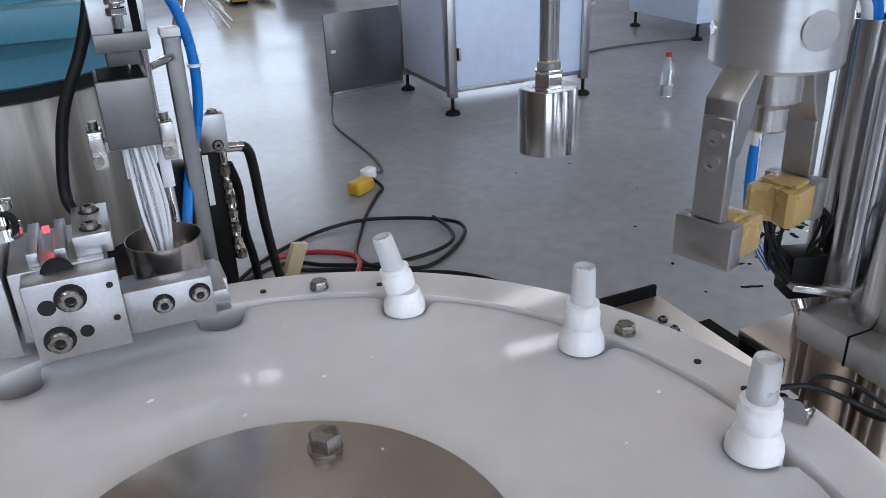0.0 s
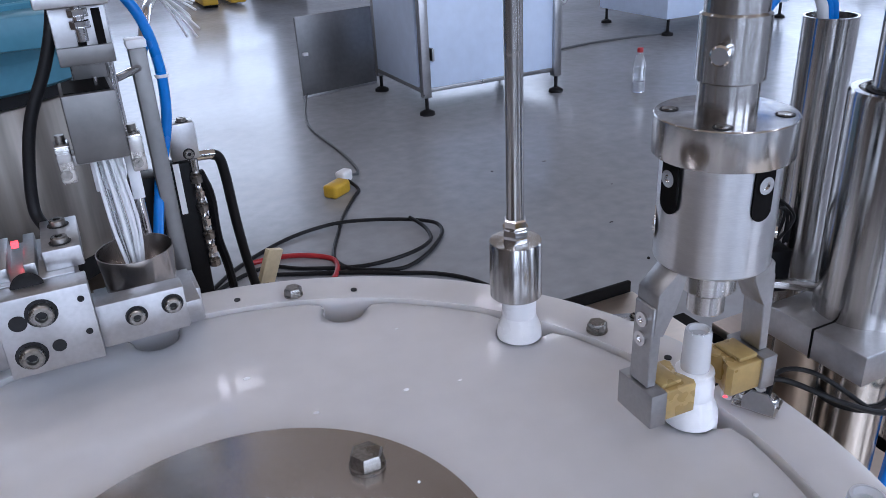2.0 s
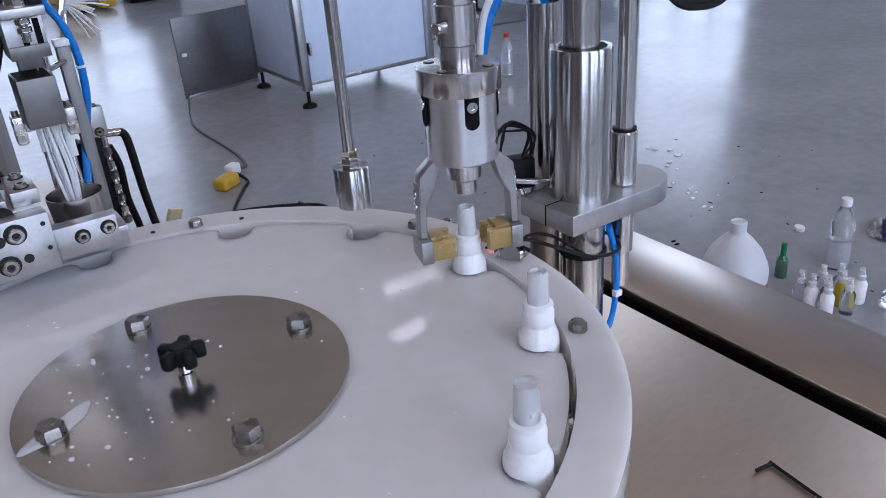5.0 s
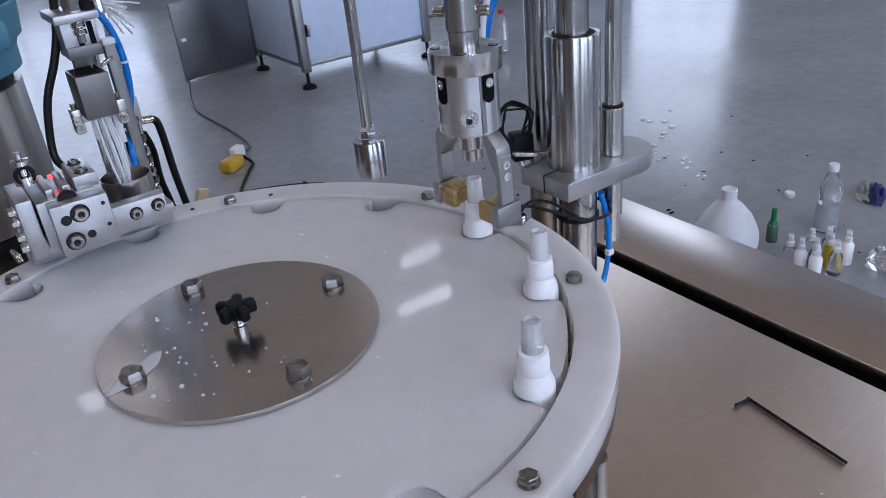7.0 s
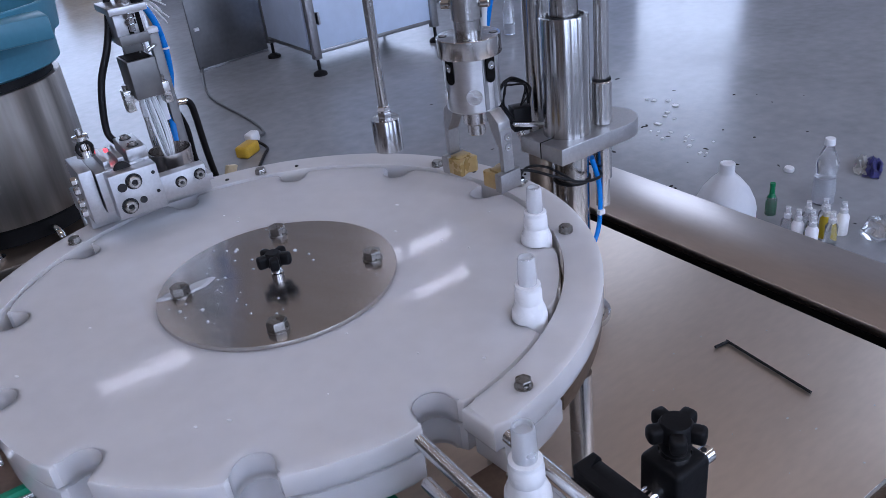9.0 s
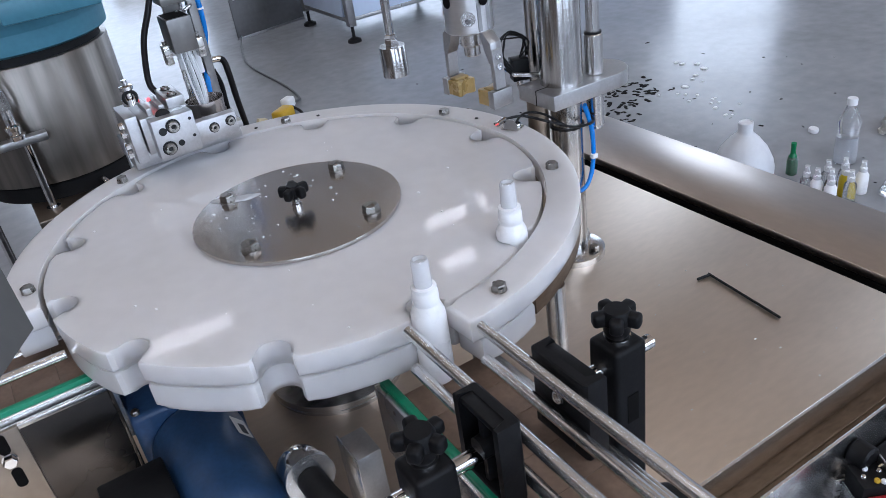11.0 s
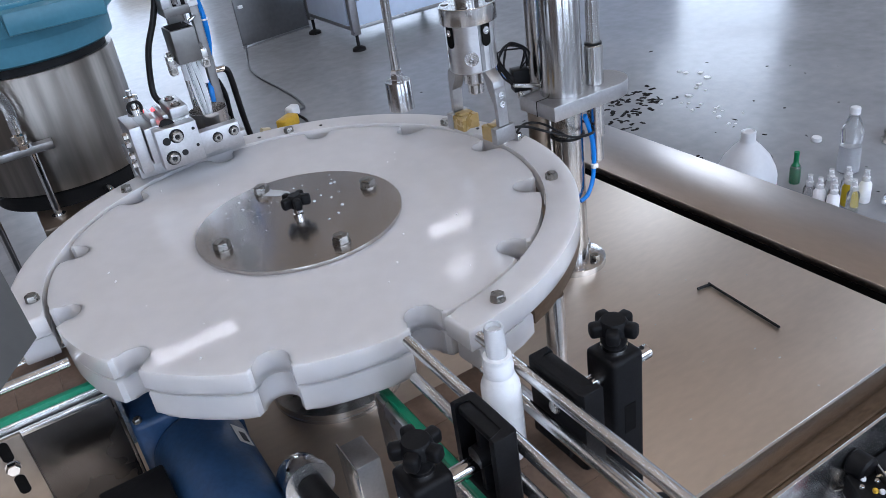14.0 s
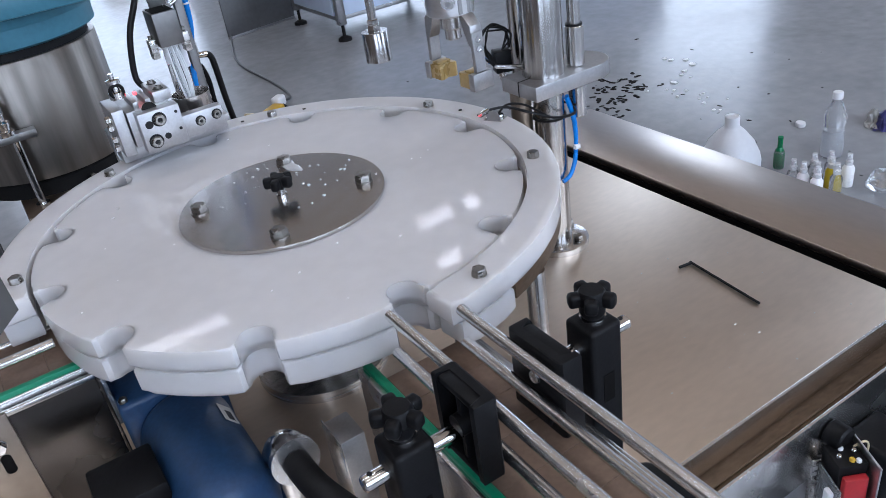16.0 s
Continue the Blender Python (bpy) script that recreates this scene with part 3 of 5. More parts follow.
def rail_holder(x_rail, x_knob, y, group="guide rail holders"):
    """A black clamp on the rails, a cross rod, and a post with a star knob."""
    s = 1 if x_knob > x_rail else -1
    h = thing("rail_holder", "black plastic rail clamp on a cross rod with a star knob", "rail holder", group=group)
    xc = x_rail + s * 0.0145
    zc = 0.784 + (0.004 if s < 0 else -0.006)
    long = Matrix.Diagonal((1, 1.0 if s < 0 else 1.2, 1, 1))
    face = 0 if s > 0 else 180
    channel = [(-0.0090, -0.0215), (-0.0068, -0.0240), (0.0090, -0.0240), (0.0090, -0.0185), (-0.0030, -0.0185), (-0.0030, 0.0185), (0.0090, 0.0185), (0.0090, 0.0240), (-0.0068, 0.0240), (-0.0090, 0.0215)]
    part("clamp", slab(channel, -0.033, 0.033, 0.0016), "dark", h, m=pose(xc, y, zc, 0, 0, face) @ long)
    for z0 in (-0.0325, 0.0270):
        part("end_wall", box(-0.0029, 0.0078, -0.0184, 0.0184, z0, z0 + 0.0055, 0.0018), "dark", h, m=pose(xc, y, zc, 0, 0, face) @ long)
    part("rib", box(-0.0029, 0.0060, -0.0024, 0.0024, -0.0269, 0.0269, 0.0008), "dark", h, m=pose(xc, y, zc, 0, 0, face) @ long)
    part("rod_boss", lathe([(0, -0.002), (0.0085, -0.002), (0.0078, 0.010), (0, 0.010)], 20), "dark", h, m=pose(xc, y, zc + 0.003, 0, s * 90, 0))
    for z0 in (-0.0225, 0.0195):
        part("rail_jaw", box(-0.0125, -0.0085, -0.0170, 0.0170, z0 - 0.0045, z0 + 0.0045, 0.0018), "dark", h, m=pose(xc, y, zc, 0, 0, 0 if s > 0 else 180))
    part("clamp_screw", rod(0.0048, 0, 0.003, 16, 0.0008), "steel", h, m=pose(xc - s * 0.0080, y, 0.784, 0, -s * 90, 0))
    part("cross_rod", bar((xc + s * 0.004, y, 0.787), (x_knob + s * 0.032, y, 0.787), 0.0056, 18, 0.0012), "chrome", h)
    part("rod_hole", rod(0.0018, 0, 0.0004, 12), "hole", h, m=pose(x_knob + s * 0.026, y, 0.7926))
    post = box(-0.0145, 0.0145, -0.0145, 0.0145, TABLE + 0.002, 0.806, 0.004, seg=3)
    part("post", post, "dark", h, m=pose(x_knob, y, 0))
    part("slot", box(-0.005, 0.005, -0.0004, 0.0, 0.74, 0.765), "gap", h, m=pose(x_knob, y - 0.0146, 0))
    part("knob_washer", rod(0.0095, 0.806, 0.809, 24), "chrome", h, m=pose(x_knob, y, 0))
    k = part("knob", lathe([(0, 0), (0.0085, 0), (0.0105, 0.004), (0.0105, 0.010), (0.012, 0.012), (0.0115, 0.019), (0.0095, 0.0218), (0, 0.022)], 28), "dark", h, m=pose(x_knob, y, 0.809) @ Matrix.Diagonal((0.88, 0.88, 1, 1)))
    for i in range(5):
        a = 72 * i + 10
        px, py = polar(0.0135, a)
        part("lobe", box(-0.0060, 0.0060, -0.0054, 0.0054, 0.010, 0.0205, 0.0032, m=pose(px, py, 0, 0, 0, a), seg=3), "dark", k)
    return h


rail_set("west_rails", -0.0165, -0.247, -0.83, (0.800, 0.764), "pair of polished steel guide rails west of the belt")
rail_set("east_rails", 0.0255, -0.283, -0.83, (0.803, 0.772), "pair of polished steel guide rails east of the belt")
rail_holder(0.0255, 0.085, -0.362)
rail_holder(-0.0165, -0.078, -0.372)
rails_in = thing("infeed_rails", "polished steel guide rails beside the infeed belt", "guide rail", group="conveyor guide rails")
for y, z in ((0.040, 0.800), (0.040, 0.764), (-0.018, 0.762)):
    part("rail", bar((-0.285 if y > 0 else -0.240, y, z), (-0.93, y, z), 0.0046, 18, 0.0008), "rail", rails_in)
part("rail_post", rod(0.006, TABLE, 0.80, 14), "steel", rails_in, m=pose(-0.60, 0.052, 0))
part("rail_post", rod(0.006, TABLE, 0.765, 14), "steel", rails_in, m=pose(-0.60, -0.018, 0))

# ---- under the wheel ----
gm = thing("gear_motor", "dark blue enamelled gear motor under the star wheel", "motor")
part("motor_body", lathe([(0, 0), (0.036, 0), (0.042, 0.006), (0.0435, 0.012), (0.0435, 0.135), (0.040, 0.15), (0.030, 0.158), (0, 0.158)], 36), "motor", gm, m=pose(-0.168, -0.055, 0.645, 90, 0, 0))
part("gearbox", box(-0.048, 0.048, -0.028, 0.060, -0.046, 0.050, 0.006, seg=3), "motor", gm, m=pose(-0.168, -0.030, 0.645))
part("terminal_box", box(-0.028, 0.028, -0.03, 0.03, 0.0, 0.024, 0.003), "dark", gm, "black terminal box", pose(-0.232, -0.135, 0.66))
part("name_plate", box(-0.0002, 0.0002, -0.014, 0.014, -0.008, 0.008), "paper", gm, "worn white rating plate", pose(-0.1335, -0.105, 0.672, 0, -38, 0))
part("plate_print", box(-0.0001, 0.0001, -0.011, 0.004, -0.004, 0.003), "ink", gm, m=pose(-0.1331, -0.105, 0.6723, 0, -38, 0))
part("top_sticker", box(-0.018, 0.018, -0.007, 0.007, 0, 0.0004), "beige", gm, "torn sticker", pose(-0.175, 0.012, 0.6955, 0, 0, 15))
for x, y in ((-0.209, -0.05), (-0.128, -0.05), (-0.209, 0.02), (-0.128, 0.02)):
    part("gearbox_bolt", hexhead(0.004, 0, 0.004), "bolt", gm, m=pose(x, y, 0.695))
part("motor_foot", box(-0.215, -0.12, -0.19, 0.02, TABLE, 0.604, 0.001), "motor", gm)
jb = thing("junction_box", "small grey metal junction box on the table", "junction box")
part("box_body", box(-0.011, 0.011, -0.017, 0.017, 0, 0.092, 0.0015), "alu", jb, m=pose(-0.064, -0.214, TABLE))
part("box_lid", box(-0.0125, -0.0112, -0.019, 0.019, -0.001, 0.094, 0.0006), "rail", jb, "bright folded lid", m=pose(-0.064, -0.214, TABLE))
elbow = thing("cable_elbow", "chrome pipe elbow with a black corrugated cable sleeve", "pipe fitting")
part("elbow_pipe", hose([(-0.110, -0.167, TABLE), (-0.110, -0.167, 0.645), (-0.110, -0.187, 0.672), (-0.110, -0.207, 0.678)], 0.019, 20), "chrome", elbow)
part("elbow_rim", bar((-0.110, -0.205, 0.678), (-0.110, -0.212, 0.679), 0.0215, 24), "turned", elbow)
part("cable_sleeve", hose([(-0.110, -0.210, 0.678), (-0.105, -0.25, 0.672), (-0.08, -0.29, 0.65), (-0.03, -0.325, 0.63), (0.05, -0.345, 0.618), (0.125, -0.362, 0.618), (0.150, -0.392, 0.612), (0.162, -0.425, 0.585)], 0.012, 16), "rubber", elbow, "black cable sleeve")
bracket = thing("slotted_bracket", "steel bracket plate with two slotted holes", "bracket")
part("plate", box(-0.336, -0.295, -0.056, -0.0515, TABLE, 0.738, 0.0008), "brown_steel", bracket)
for z in (0.727, 0.690):
    part("slot", slab([(0.0045 * math.cos(t), 0.0045 * math.sin(t) + (0.006 if math.sin(t) > 0 else -0.006)) for t in [2 * math.pi * k / 24 + 0.01 for k in range(24)]], 0, 0.0006), "gap", bracket, m=pose(-0.311, -0.0561, z, 90, 0, 0))
part("slot_bolt", hexhead(0.006, 0.0, 0.007), "chrome", bracket, "bright hexagon bolt", pose(-0.311, -0.0565, 0.711, 90, 0, 0))
side_sheet = thing("conveyor_skirt", "steel skirt sheet under the infeed belt, dark reflection in its colour", "skirt sheet")
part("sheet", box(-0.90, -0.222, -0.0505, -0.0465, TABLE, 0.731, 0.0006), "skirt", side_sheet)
part("top_hem", box(-0.90, -0.222, -0.0512, -0.0465, 0.7312, 0.7360, 0.0008), "rail", side_sheet, "bright folded top edge")
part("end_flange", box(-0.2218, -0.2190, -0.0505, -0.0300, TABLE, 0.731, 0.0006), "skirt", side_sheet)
for x in (-0.26, -0.42):
    part("skirt_bolt", hexhead(0.0045, 0, 0.004), "bolt", side_sheet, m=pose(x, -0.0506, 0.618, 90, 0, 0))
spring = single("coiled_cable", hose([(-0.265 + 0.008 * math.cos(k * 1.57), -0.215 + 0.0022 * k * 0.5, 0.640 + 0.008 * math.sin(k * 1.57)) for k in range(60)], 0.0022, 6, 3), "rubber", "black coiled cable beside the motor", "cable")

# ---- loose things on the table ----
allen = single("hex_key", hose([(0.4185, -0.1485, 0), (0.433, -0.151, 0), (0.436, -0.153, 0), (0.4355, -0.158, 0), (0.4245, -0.258, 0)], 0.0017, 6, 3), "rubber", "black hex key lying on the steel table", "hex key", pose(-0.008, 0.0, TABLE + 0.0019))
random.seed(9)
crumbs = bmesh.new()
for _ in range(34):
    x, y = random.uniform(0.15, 0.53), random.uniform(-0.35, 0.15)
    s = random.uniform(0.0005, 0.0013)
    lathe([(s, 0), (s * 0.8, s * 0.5), (0, s * 0.6)], 6, crumbs, pose(x, y, TABLE) @ Matrix.Diagonal((random.uniform(0.5, 2), 1, 1, 1)))
single("table_crumbs", crumbs, "paper", "pale crumbs and drops scattered on the table", "crumbs", kind="stuff")
elec = thing("contactor", "small red relay in a clear housing beside the gutter", "electrical part")
EM = pose(0.316, -0.436, 0.546, 0, 0, -28)
part("case", box(-0.014, 0.014, -0.008, 0.022, -0.045, 0.022, 0.002), "dark", elec, m=EM)
part("red_body", box(-0.011, 0.011, -0.016, -0.0085, -0.040, 0.012, 0.0015), "red", elec, "dark red relay body", EM)
part("side_flange", box(0.0150, 0.0170, -0.022, 0.026, -0.050, 0.028, 0.0006), "alu", elec, "bright metal side flange", EM)
part("side_flange", box(-0.0180, -0.0160, -0.020, 0.018, -0.055, 0.004, 0.0006), "clear", elec, "clear plastic side flange", EM)
part("flange_lug", box(-0.024, -0.0182, -0.014, -0.004, -0.050, -0.004, 0.002), "white", elec, m=EM)
part("base_rail", box(-0.020, 0.020, 0.0225, 0.0300, -0.060, 0.000, 0.001), "steel", elec, m=EM)
for x, y, col in ((-0.008, 0.004, "chrome"), (0.001, -0.002, "yellow"), (0.008, 0.008, "chrome"), (-0.002, 0.013, "white"), (0.006, -0.004, "white")):
    part("terminal_screw", lathe([(0, 0), (0.0026, 0), (0.0026, 0.0022), (0.0018, 0.0032), (0, 0.0032)], 10), col, elec, m=EM @ pose(x, y, 0.022))
part("wire", hose([(0.330, -0.428, 0.566), (0.342, -0.432, 0.570), (0.352, -0.432, 0.560), (0.356, -0.430, 0.540)], 0.0011, 6), "beige", elec)
part("black_plug", box(0.356, 0.410, -0.452, -0.405, 0.490, 0.552, 0.006, seg=3), "dark", elec)
part("cable_gland", bar((0.330, -0.405, 0.572), (0.330, -0.424, 0.572), 0.013, 20, 0.002), "dark", elec)
guard = thing("operator_panel", "grey operator panel with a red-ringed sticker on a post", "control panel")
GB, GA, GC = Vector((-0.242, -0.249, 0.918)), Vector((-0.247, -0.207, 0.961)), Vector((-0.269, -0.315, 0.927))
gx, gy = (GA - GB).normalized(), (GC - GB).normalized()
gn = gx.cross(gy).normalized()
own = bmesh.new()
quad = [GB, GB + gx * 0.16, GB + gx * 0.16 + gy * 0.15, GB + gy * 0.15]
low, high = [own.verts.new(q) for q in quad], [own.verts.new(q + gn * 0.003) for q in quad]
own.faces.new(low), own.faces.new(high)
for k in range(4):
    own.faces.new((low[k], low[(k + 1) % 4], high[(k + 1) % 4], high[k]))
part("panel_sheet", own, "drab", guard, "plain grey metal sheet")
centre = GB + gx * 0.05 + gy * 0.045
turn = gn.to_track_quat("Z", "Y").to_matrix().to_4x4()
side_up = 1 if gn.z > 0 else -1
part("sticker_ring", lathe([(0.0085, 0.0), (0.0125, 0.0), (0.0125, 0.0006), (0.0085, 0.0006)], 28), "red", guard, "red ring sticker", Matrix.Translation(centre + gn * (0.003 if side_up > 0 else -0.0008)) @ turn)
foot = GB + gx * 0.14 + gy * 0.13
part("panel_post", bar((foot.x, foot.y, TABLE), foot, 0.008), "steel", guard)


# ---- column, clamp and guide rods ----
COL = (0.350, 0.004)
column = thing("press_column", "polished steel press column with a split clamp block", "press column")
part("flange", lathe([(0, TABLE), (0.040, TABLE), (0.040, TABLE + 0.008), (0.037, TABLE + 0.010), (0.0205, TABLE + 0.010), (0, TABLE + 0.010)], 40), "turned", column, m=pose(*COL, 0))
for a in (20, 110, 200, 290):
    part("flange_bolt", hexhead(0.0065, TABLE + 0.010, 0.008), "bolt", column, m=pose(COL[0] + polar(0.030, a)[0], COL[1] + polar(0.030, a)[1], 0))
part("lower_column", rod(0.0185, TABLE + 0.010, 0.8145, 36), "shaft", column, m=pose(*COL, 0))
# Darker brown steel puts the clamp's shade into this column's colour.
part("rear_column", rod(0.0125, TABLE, 0.8145, 28), "brown_steel", column, m=pose(0.322, 0.022, 0))
part("clamp_block", slab([(0.307, -0.029), (0.404, -0.029)] + [(0.404 + 0.032 * math.sin(radians(a)), 0.003 - 0.032 * math.cos(radians(a))) for a in range(15, 180, 15)] + [(0.404, 0.035), (0.307, 0.035)], 0.8145, 0.832, 0.0008), "alu", column, "machined aluminium clamp block with a split")
part("clamp_split", box(0.3067, 0.327, 0.0025, 0.0038, 0.8143, 0.8322), "gap", column)
part("clamp_hole", rod(0.002, 0, 0.0005, 12), "hole", column, m=pose(0.408, 0.012, 0.8322))
part("sleeve", lathe([(0, 0.832), (0.025, 0.832), (0.025, 0.952), (0.0242, 0.954), (0.0205, 0.954), (0.0200, 0.951), (0.0165, 0.951), (0, 0.951)], 48), "shaft", column, "polished guide sleeve", pose(COL[0] - 0.003, COL[1] + 0.002, 0))
part("seal", lathe([(0.0152, 0.951), (0.0172, 0.951), (0.0168, 0.9535), (0.0152, 0.9535)], 32), "rubber", column, m=pose(COL[0] - 0.003, COL[1] + 0.002, 0))
part("guide_bush", rod(0.0110, 0.832, 0.879, 28, 0.001), "shaft", column, m=pose(0.388, -0.004, 0))
part("lower_bush", rod(0.0105, 0.768, 0.8145, 28, 0.001), "shaft", column, m=pose(0.388, -0.004, 0))
part("bush_seal", rod(0.0100, 0.879, 0.8815, 24), "rubber", column, m=pose(0.388, -0.004, 0))
tube_pos = (0.362, 0.066)
part("wire_tube", lathe([(0.0132, TABLE), (0.0142, TABLE), (0.0142, 0.980), (0.0132, 0.980), (0.0132, 0.90), (0, 0.90)], 32), "shaft", column, "open steel tube carrying hoses", pose(*tube_pos, 0))

# the moving press carriage: chuck, pusher and guide shafts
PUSH, CHUCK = (0.196, 0.122), (0.229, 0.004)
carriage = thing("press_carriage", "moving press carriage with a gripping chuck and a cap pusher", "press carriage")
part("main_shaft", rod(0.0150, 0.80, 1.44, 32), "shaft", carriage, m=pose(COL[0] - 0.003, COL[1] + 0.002, 0))
part("guide_rod", rod(0.0080, 0.735, 1.44, 24), "shaft", carriage, m=pose(0.388, -0.004, 0))
part("cross_arm", slab([(0.17, 0.10), (0.20, -0.03), (0.42, -0.04), (0.42, 0.05), (0.22, 0.15), (0.17, 0.15)], 1.42, 1.45, 0.003), "alu", carriage)
part("pusher_rod", lathe([(0, 0.962)] + [(0.0052 if i % 2 else 0.0050, 0.962 + 0.0008 * i) for i in range(1, 120)] + [(0.0052, 1.06), (0.0052, 1.43), (0, 1.43)], 16), "shaft", carriage, "threaded steel rod", pose(*PUSH, -0.085))
part("pusher_nut", hexhead(0.0078, 0.954, 0.009), "chrome", carriage, m=pose(*PUSH, -0.090))
part("lock_nut", hexhead(0.0070, 0.963, 0.006), "chrome", carriage, m=pose(*PUSH, -0.090))
part("pusher_head", lathe([(0, 0.834), (0.0105, 0.834), (0.0105, 0.830), (0.0150, 0.830), (0.0155, 0.8305), (0.0155, 0.8645), (0.0150, 0.8652), (0, 0.8652)], 48), "shaft", carriage, "turned steel pusher cup", pose(*PUSH, 0))
chuck = part("chuck", lathe([(0, 0.8945), (0.0242, 0.8945), (0.0256, 0.896), (0.0256, 0.945), (0, 0.945)], 64), "alu_body", carriage, "satin aluminium gripping chuck", pose(*CHUCK, 0))
part("chuck_cap", lathe([(0, 0.9452), (0.0292, 0.9452), (0.0297, 0.9458), (0.0297, 0.9620), (0.0292, 0.9625), (0, 0.9625)], 64), "shaft", chuck)
part("chuck_neck", lathe([(0, 0.9625), (0.0125, 0.9625), (0.0125, 0.976), (0.0142, 0.977), (0.0142, 1.003), (0.0128, 1.004), (0.0128, 1.45), (0, 1.45)], 36), "shaft", chuck, "turned chuck shaft with a clamping collar")
part("nose", lathe([(0, 0.867), (0.0075, 0.867), (0.0086, 0.868), (0.0086, 0.877), (0.0125, 0.880), (0.0125, 0.8945), (0, 0.8945)], 36), "turned", chuck)
for a in (45, 135, 225, 315):
    part("screw_well", rod(0.0040, 0, 0.0003, 18), "hole", chuck, m=pose(*polar(0.0232, a), 0.9625))
    part("well_screw", lathe([(0.0014, 0.0003), (0.0030, 0.0003), (0.0028, 0.0007), (0.0014, 0.0006)], 14), "bolt", chuck, m=pose(*polar(0.0232, a), 0.9625))
for a in (35, 215):
    part("collar_screw", bar((*polar(0.0138, a), 0.990), (*polar(0.0225, a), 0.990), 0.0042, 16, 0.0008), "chrome", chuck)
for a in (0, 90, 180, 270):
    px, py = polar(0.0266 if a in (0, 180) else 0.0257, a)
    own = slab([(0.0052 * math.cos(t), 0.0052 * math.sin(t) + (0.008 if math.sin(t) > 0 else -0.008)) for t in [2 * math.pi * k / 24 + 0.01 for k in range(24)]], -0.0005, 0.0004)
    part("side_slot", own, "gap", chuck, m=pose(px, py, 0.935, 90, 0, a + 90))
    part("slot_screw", lathe([(0, 0), (0.0038, 0), (0.0038, 0.0015), (0.0018, 0.0015), (0.0018, 0.0008), (0, 0.0008)], 16), "chrome", chuck, m=pose(px, py, 0.938, 90, 0, a + 90))
for a in (240, 321):
    part("flat_dimple", rod(0.0075, 0, 0.0005, 24), "rail", chuck, "round milled flat", pose(*polar(0.0254, a), 0.911, 0, 90, a))
for a in (140, 320):
    px, py = polar(0.0253, a)
    part("set_screw", rod(0.0028, 0, 0.0012, 14), "chrome", chuck, m=pose(px, py, 0.909, 90, 0, a + 90))


def prism(pts, w, bm):
    """A plate of half width w over an outline of (x, z) points."""
    own = bmesh.new()
    low, high = [own.verts.new((x, -w, z)) for x, z in pts], [own.verts.new((x, w, z)) for x, z in pts]
    own.faces.new(low), own.faces.new(high[::-1])
    for k in range(len(pts)):
        own.faces.new((low[k], high[k], high[(k + 1) % len(pts)], low[(k + 1) % len(pts)]))
    bmesh.ops.recalc_face_normals(own, faces=own.faces)
    bmesh.ops.bevel(own, geom=own.edges[:], offset=0.0006, segments=1, affect="EDGES")
    return merge(bm, own)


def jaw_arm():
    """An arm on the +x side: a shank beside the body, a bent upper bracket, a lower bar screwed to it and a wide foot."""
    own = bmesh.new()
    prism([(0.0190, 0.944), (0.0264, 0.944), (0.0264, 0.8965), (0.0190, 0.8965)], 0.0078, own)
    prism([(0.0235, 0.8962), (0.0265, 0.8962), (0.0300, 0.8965), (0.0405, 0.8865), (0.0418, 0.8655), (0.0360, 0.8640), (0.0290, 0.8780)], 0.0072, own)
    prism([(0.0362, 0.8800), (0.0420, 0.8800), (0.0430, 0.838), (0.0378, 0.838)], 0.0068, own)
    box(0.0355, 0.0445, -0.0130, 0.0130, 0.8190, 0.8375, 0.0008, own)
    return own


arm_mesh = finish(jaw_arm(), "jaw_arm", "jaw")
def grip_pad():
    """A moulded pad with a vee in its gripping face."""
    pts = [(0.0358, -0.0115), (0.0358, 0.0115), (0.0180, 0.0115), (0.0165, 0.0085), (0.0195, 0.0045), (0.0215, 0.0), (0.0195, -0.0045), (0.0165, -0.0085), (0.0180, -0.0115)]
    own = slab(pts, 0.8200, 0.8362, 0.0008)
    box(0.024, 0.0357, -0.0085, 0.0085, 0.8360, 0.8385, 0.0008, own)
    return own


pad_mesh = finish(grip_pad(), "pad", "pu")
JAWS = []
for a in (0, 180):
    arm = part("jaw_arm", arm_mesh, "jaw", chuck, "bent aluminium gripper arm", pose(0, 0, 0, 0, 0, a))
    pad = part("grip_pad", pad_mesh, "pu", chuck, "worn amber rubber grip pad", pose(0, 0, 0, 0, 0, a))
    JAWS.append((a, arm, pad))
    for z in (0.862, 0.872):
        head = lathe([(0, 0), (0.0036, 0), (0.0036, 0.0012), (0.0018, 0.0012), (0.0018, 0.0004), (0, 0.0004)], 14, None, pose(0.0424 + (0.872 - z) * 0.024, 0, z, 0, 88, 0))
        JAWS.append((a, part("arm_screw", head, "chrome", chuck, m=pose(0, 0, 0, 0, 0, a)), None))

# ---- sensor and valve by the column ----
sensor = thing("fibre_sensor", "small laser sensor on a bent steel bracket with a black cable", "sensor")
sm = pose(0.2665, -0.002, TOP + 0.0025, 0, 0, -62)
part("bracket", box(-0.011, 0.011, -0.008, 0.008, 0, 0.0012, 0.0003), "steel", sensor, m=sm)
part("bracket_face", slab([(-0.008, 0.0), (0.008, 0.0), (0.008, 0.006), (0.004, 0.0115), (-0.004, 0.0115), (-0.008, 0.006)], -0.0006, 0.0006), "jaw", sensor, m=sm @ pose(0.002, -0.0075, 0.001, 90, 0, 0))
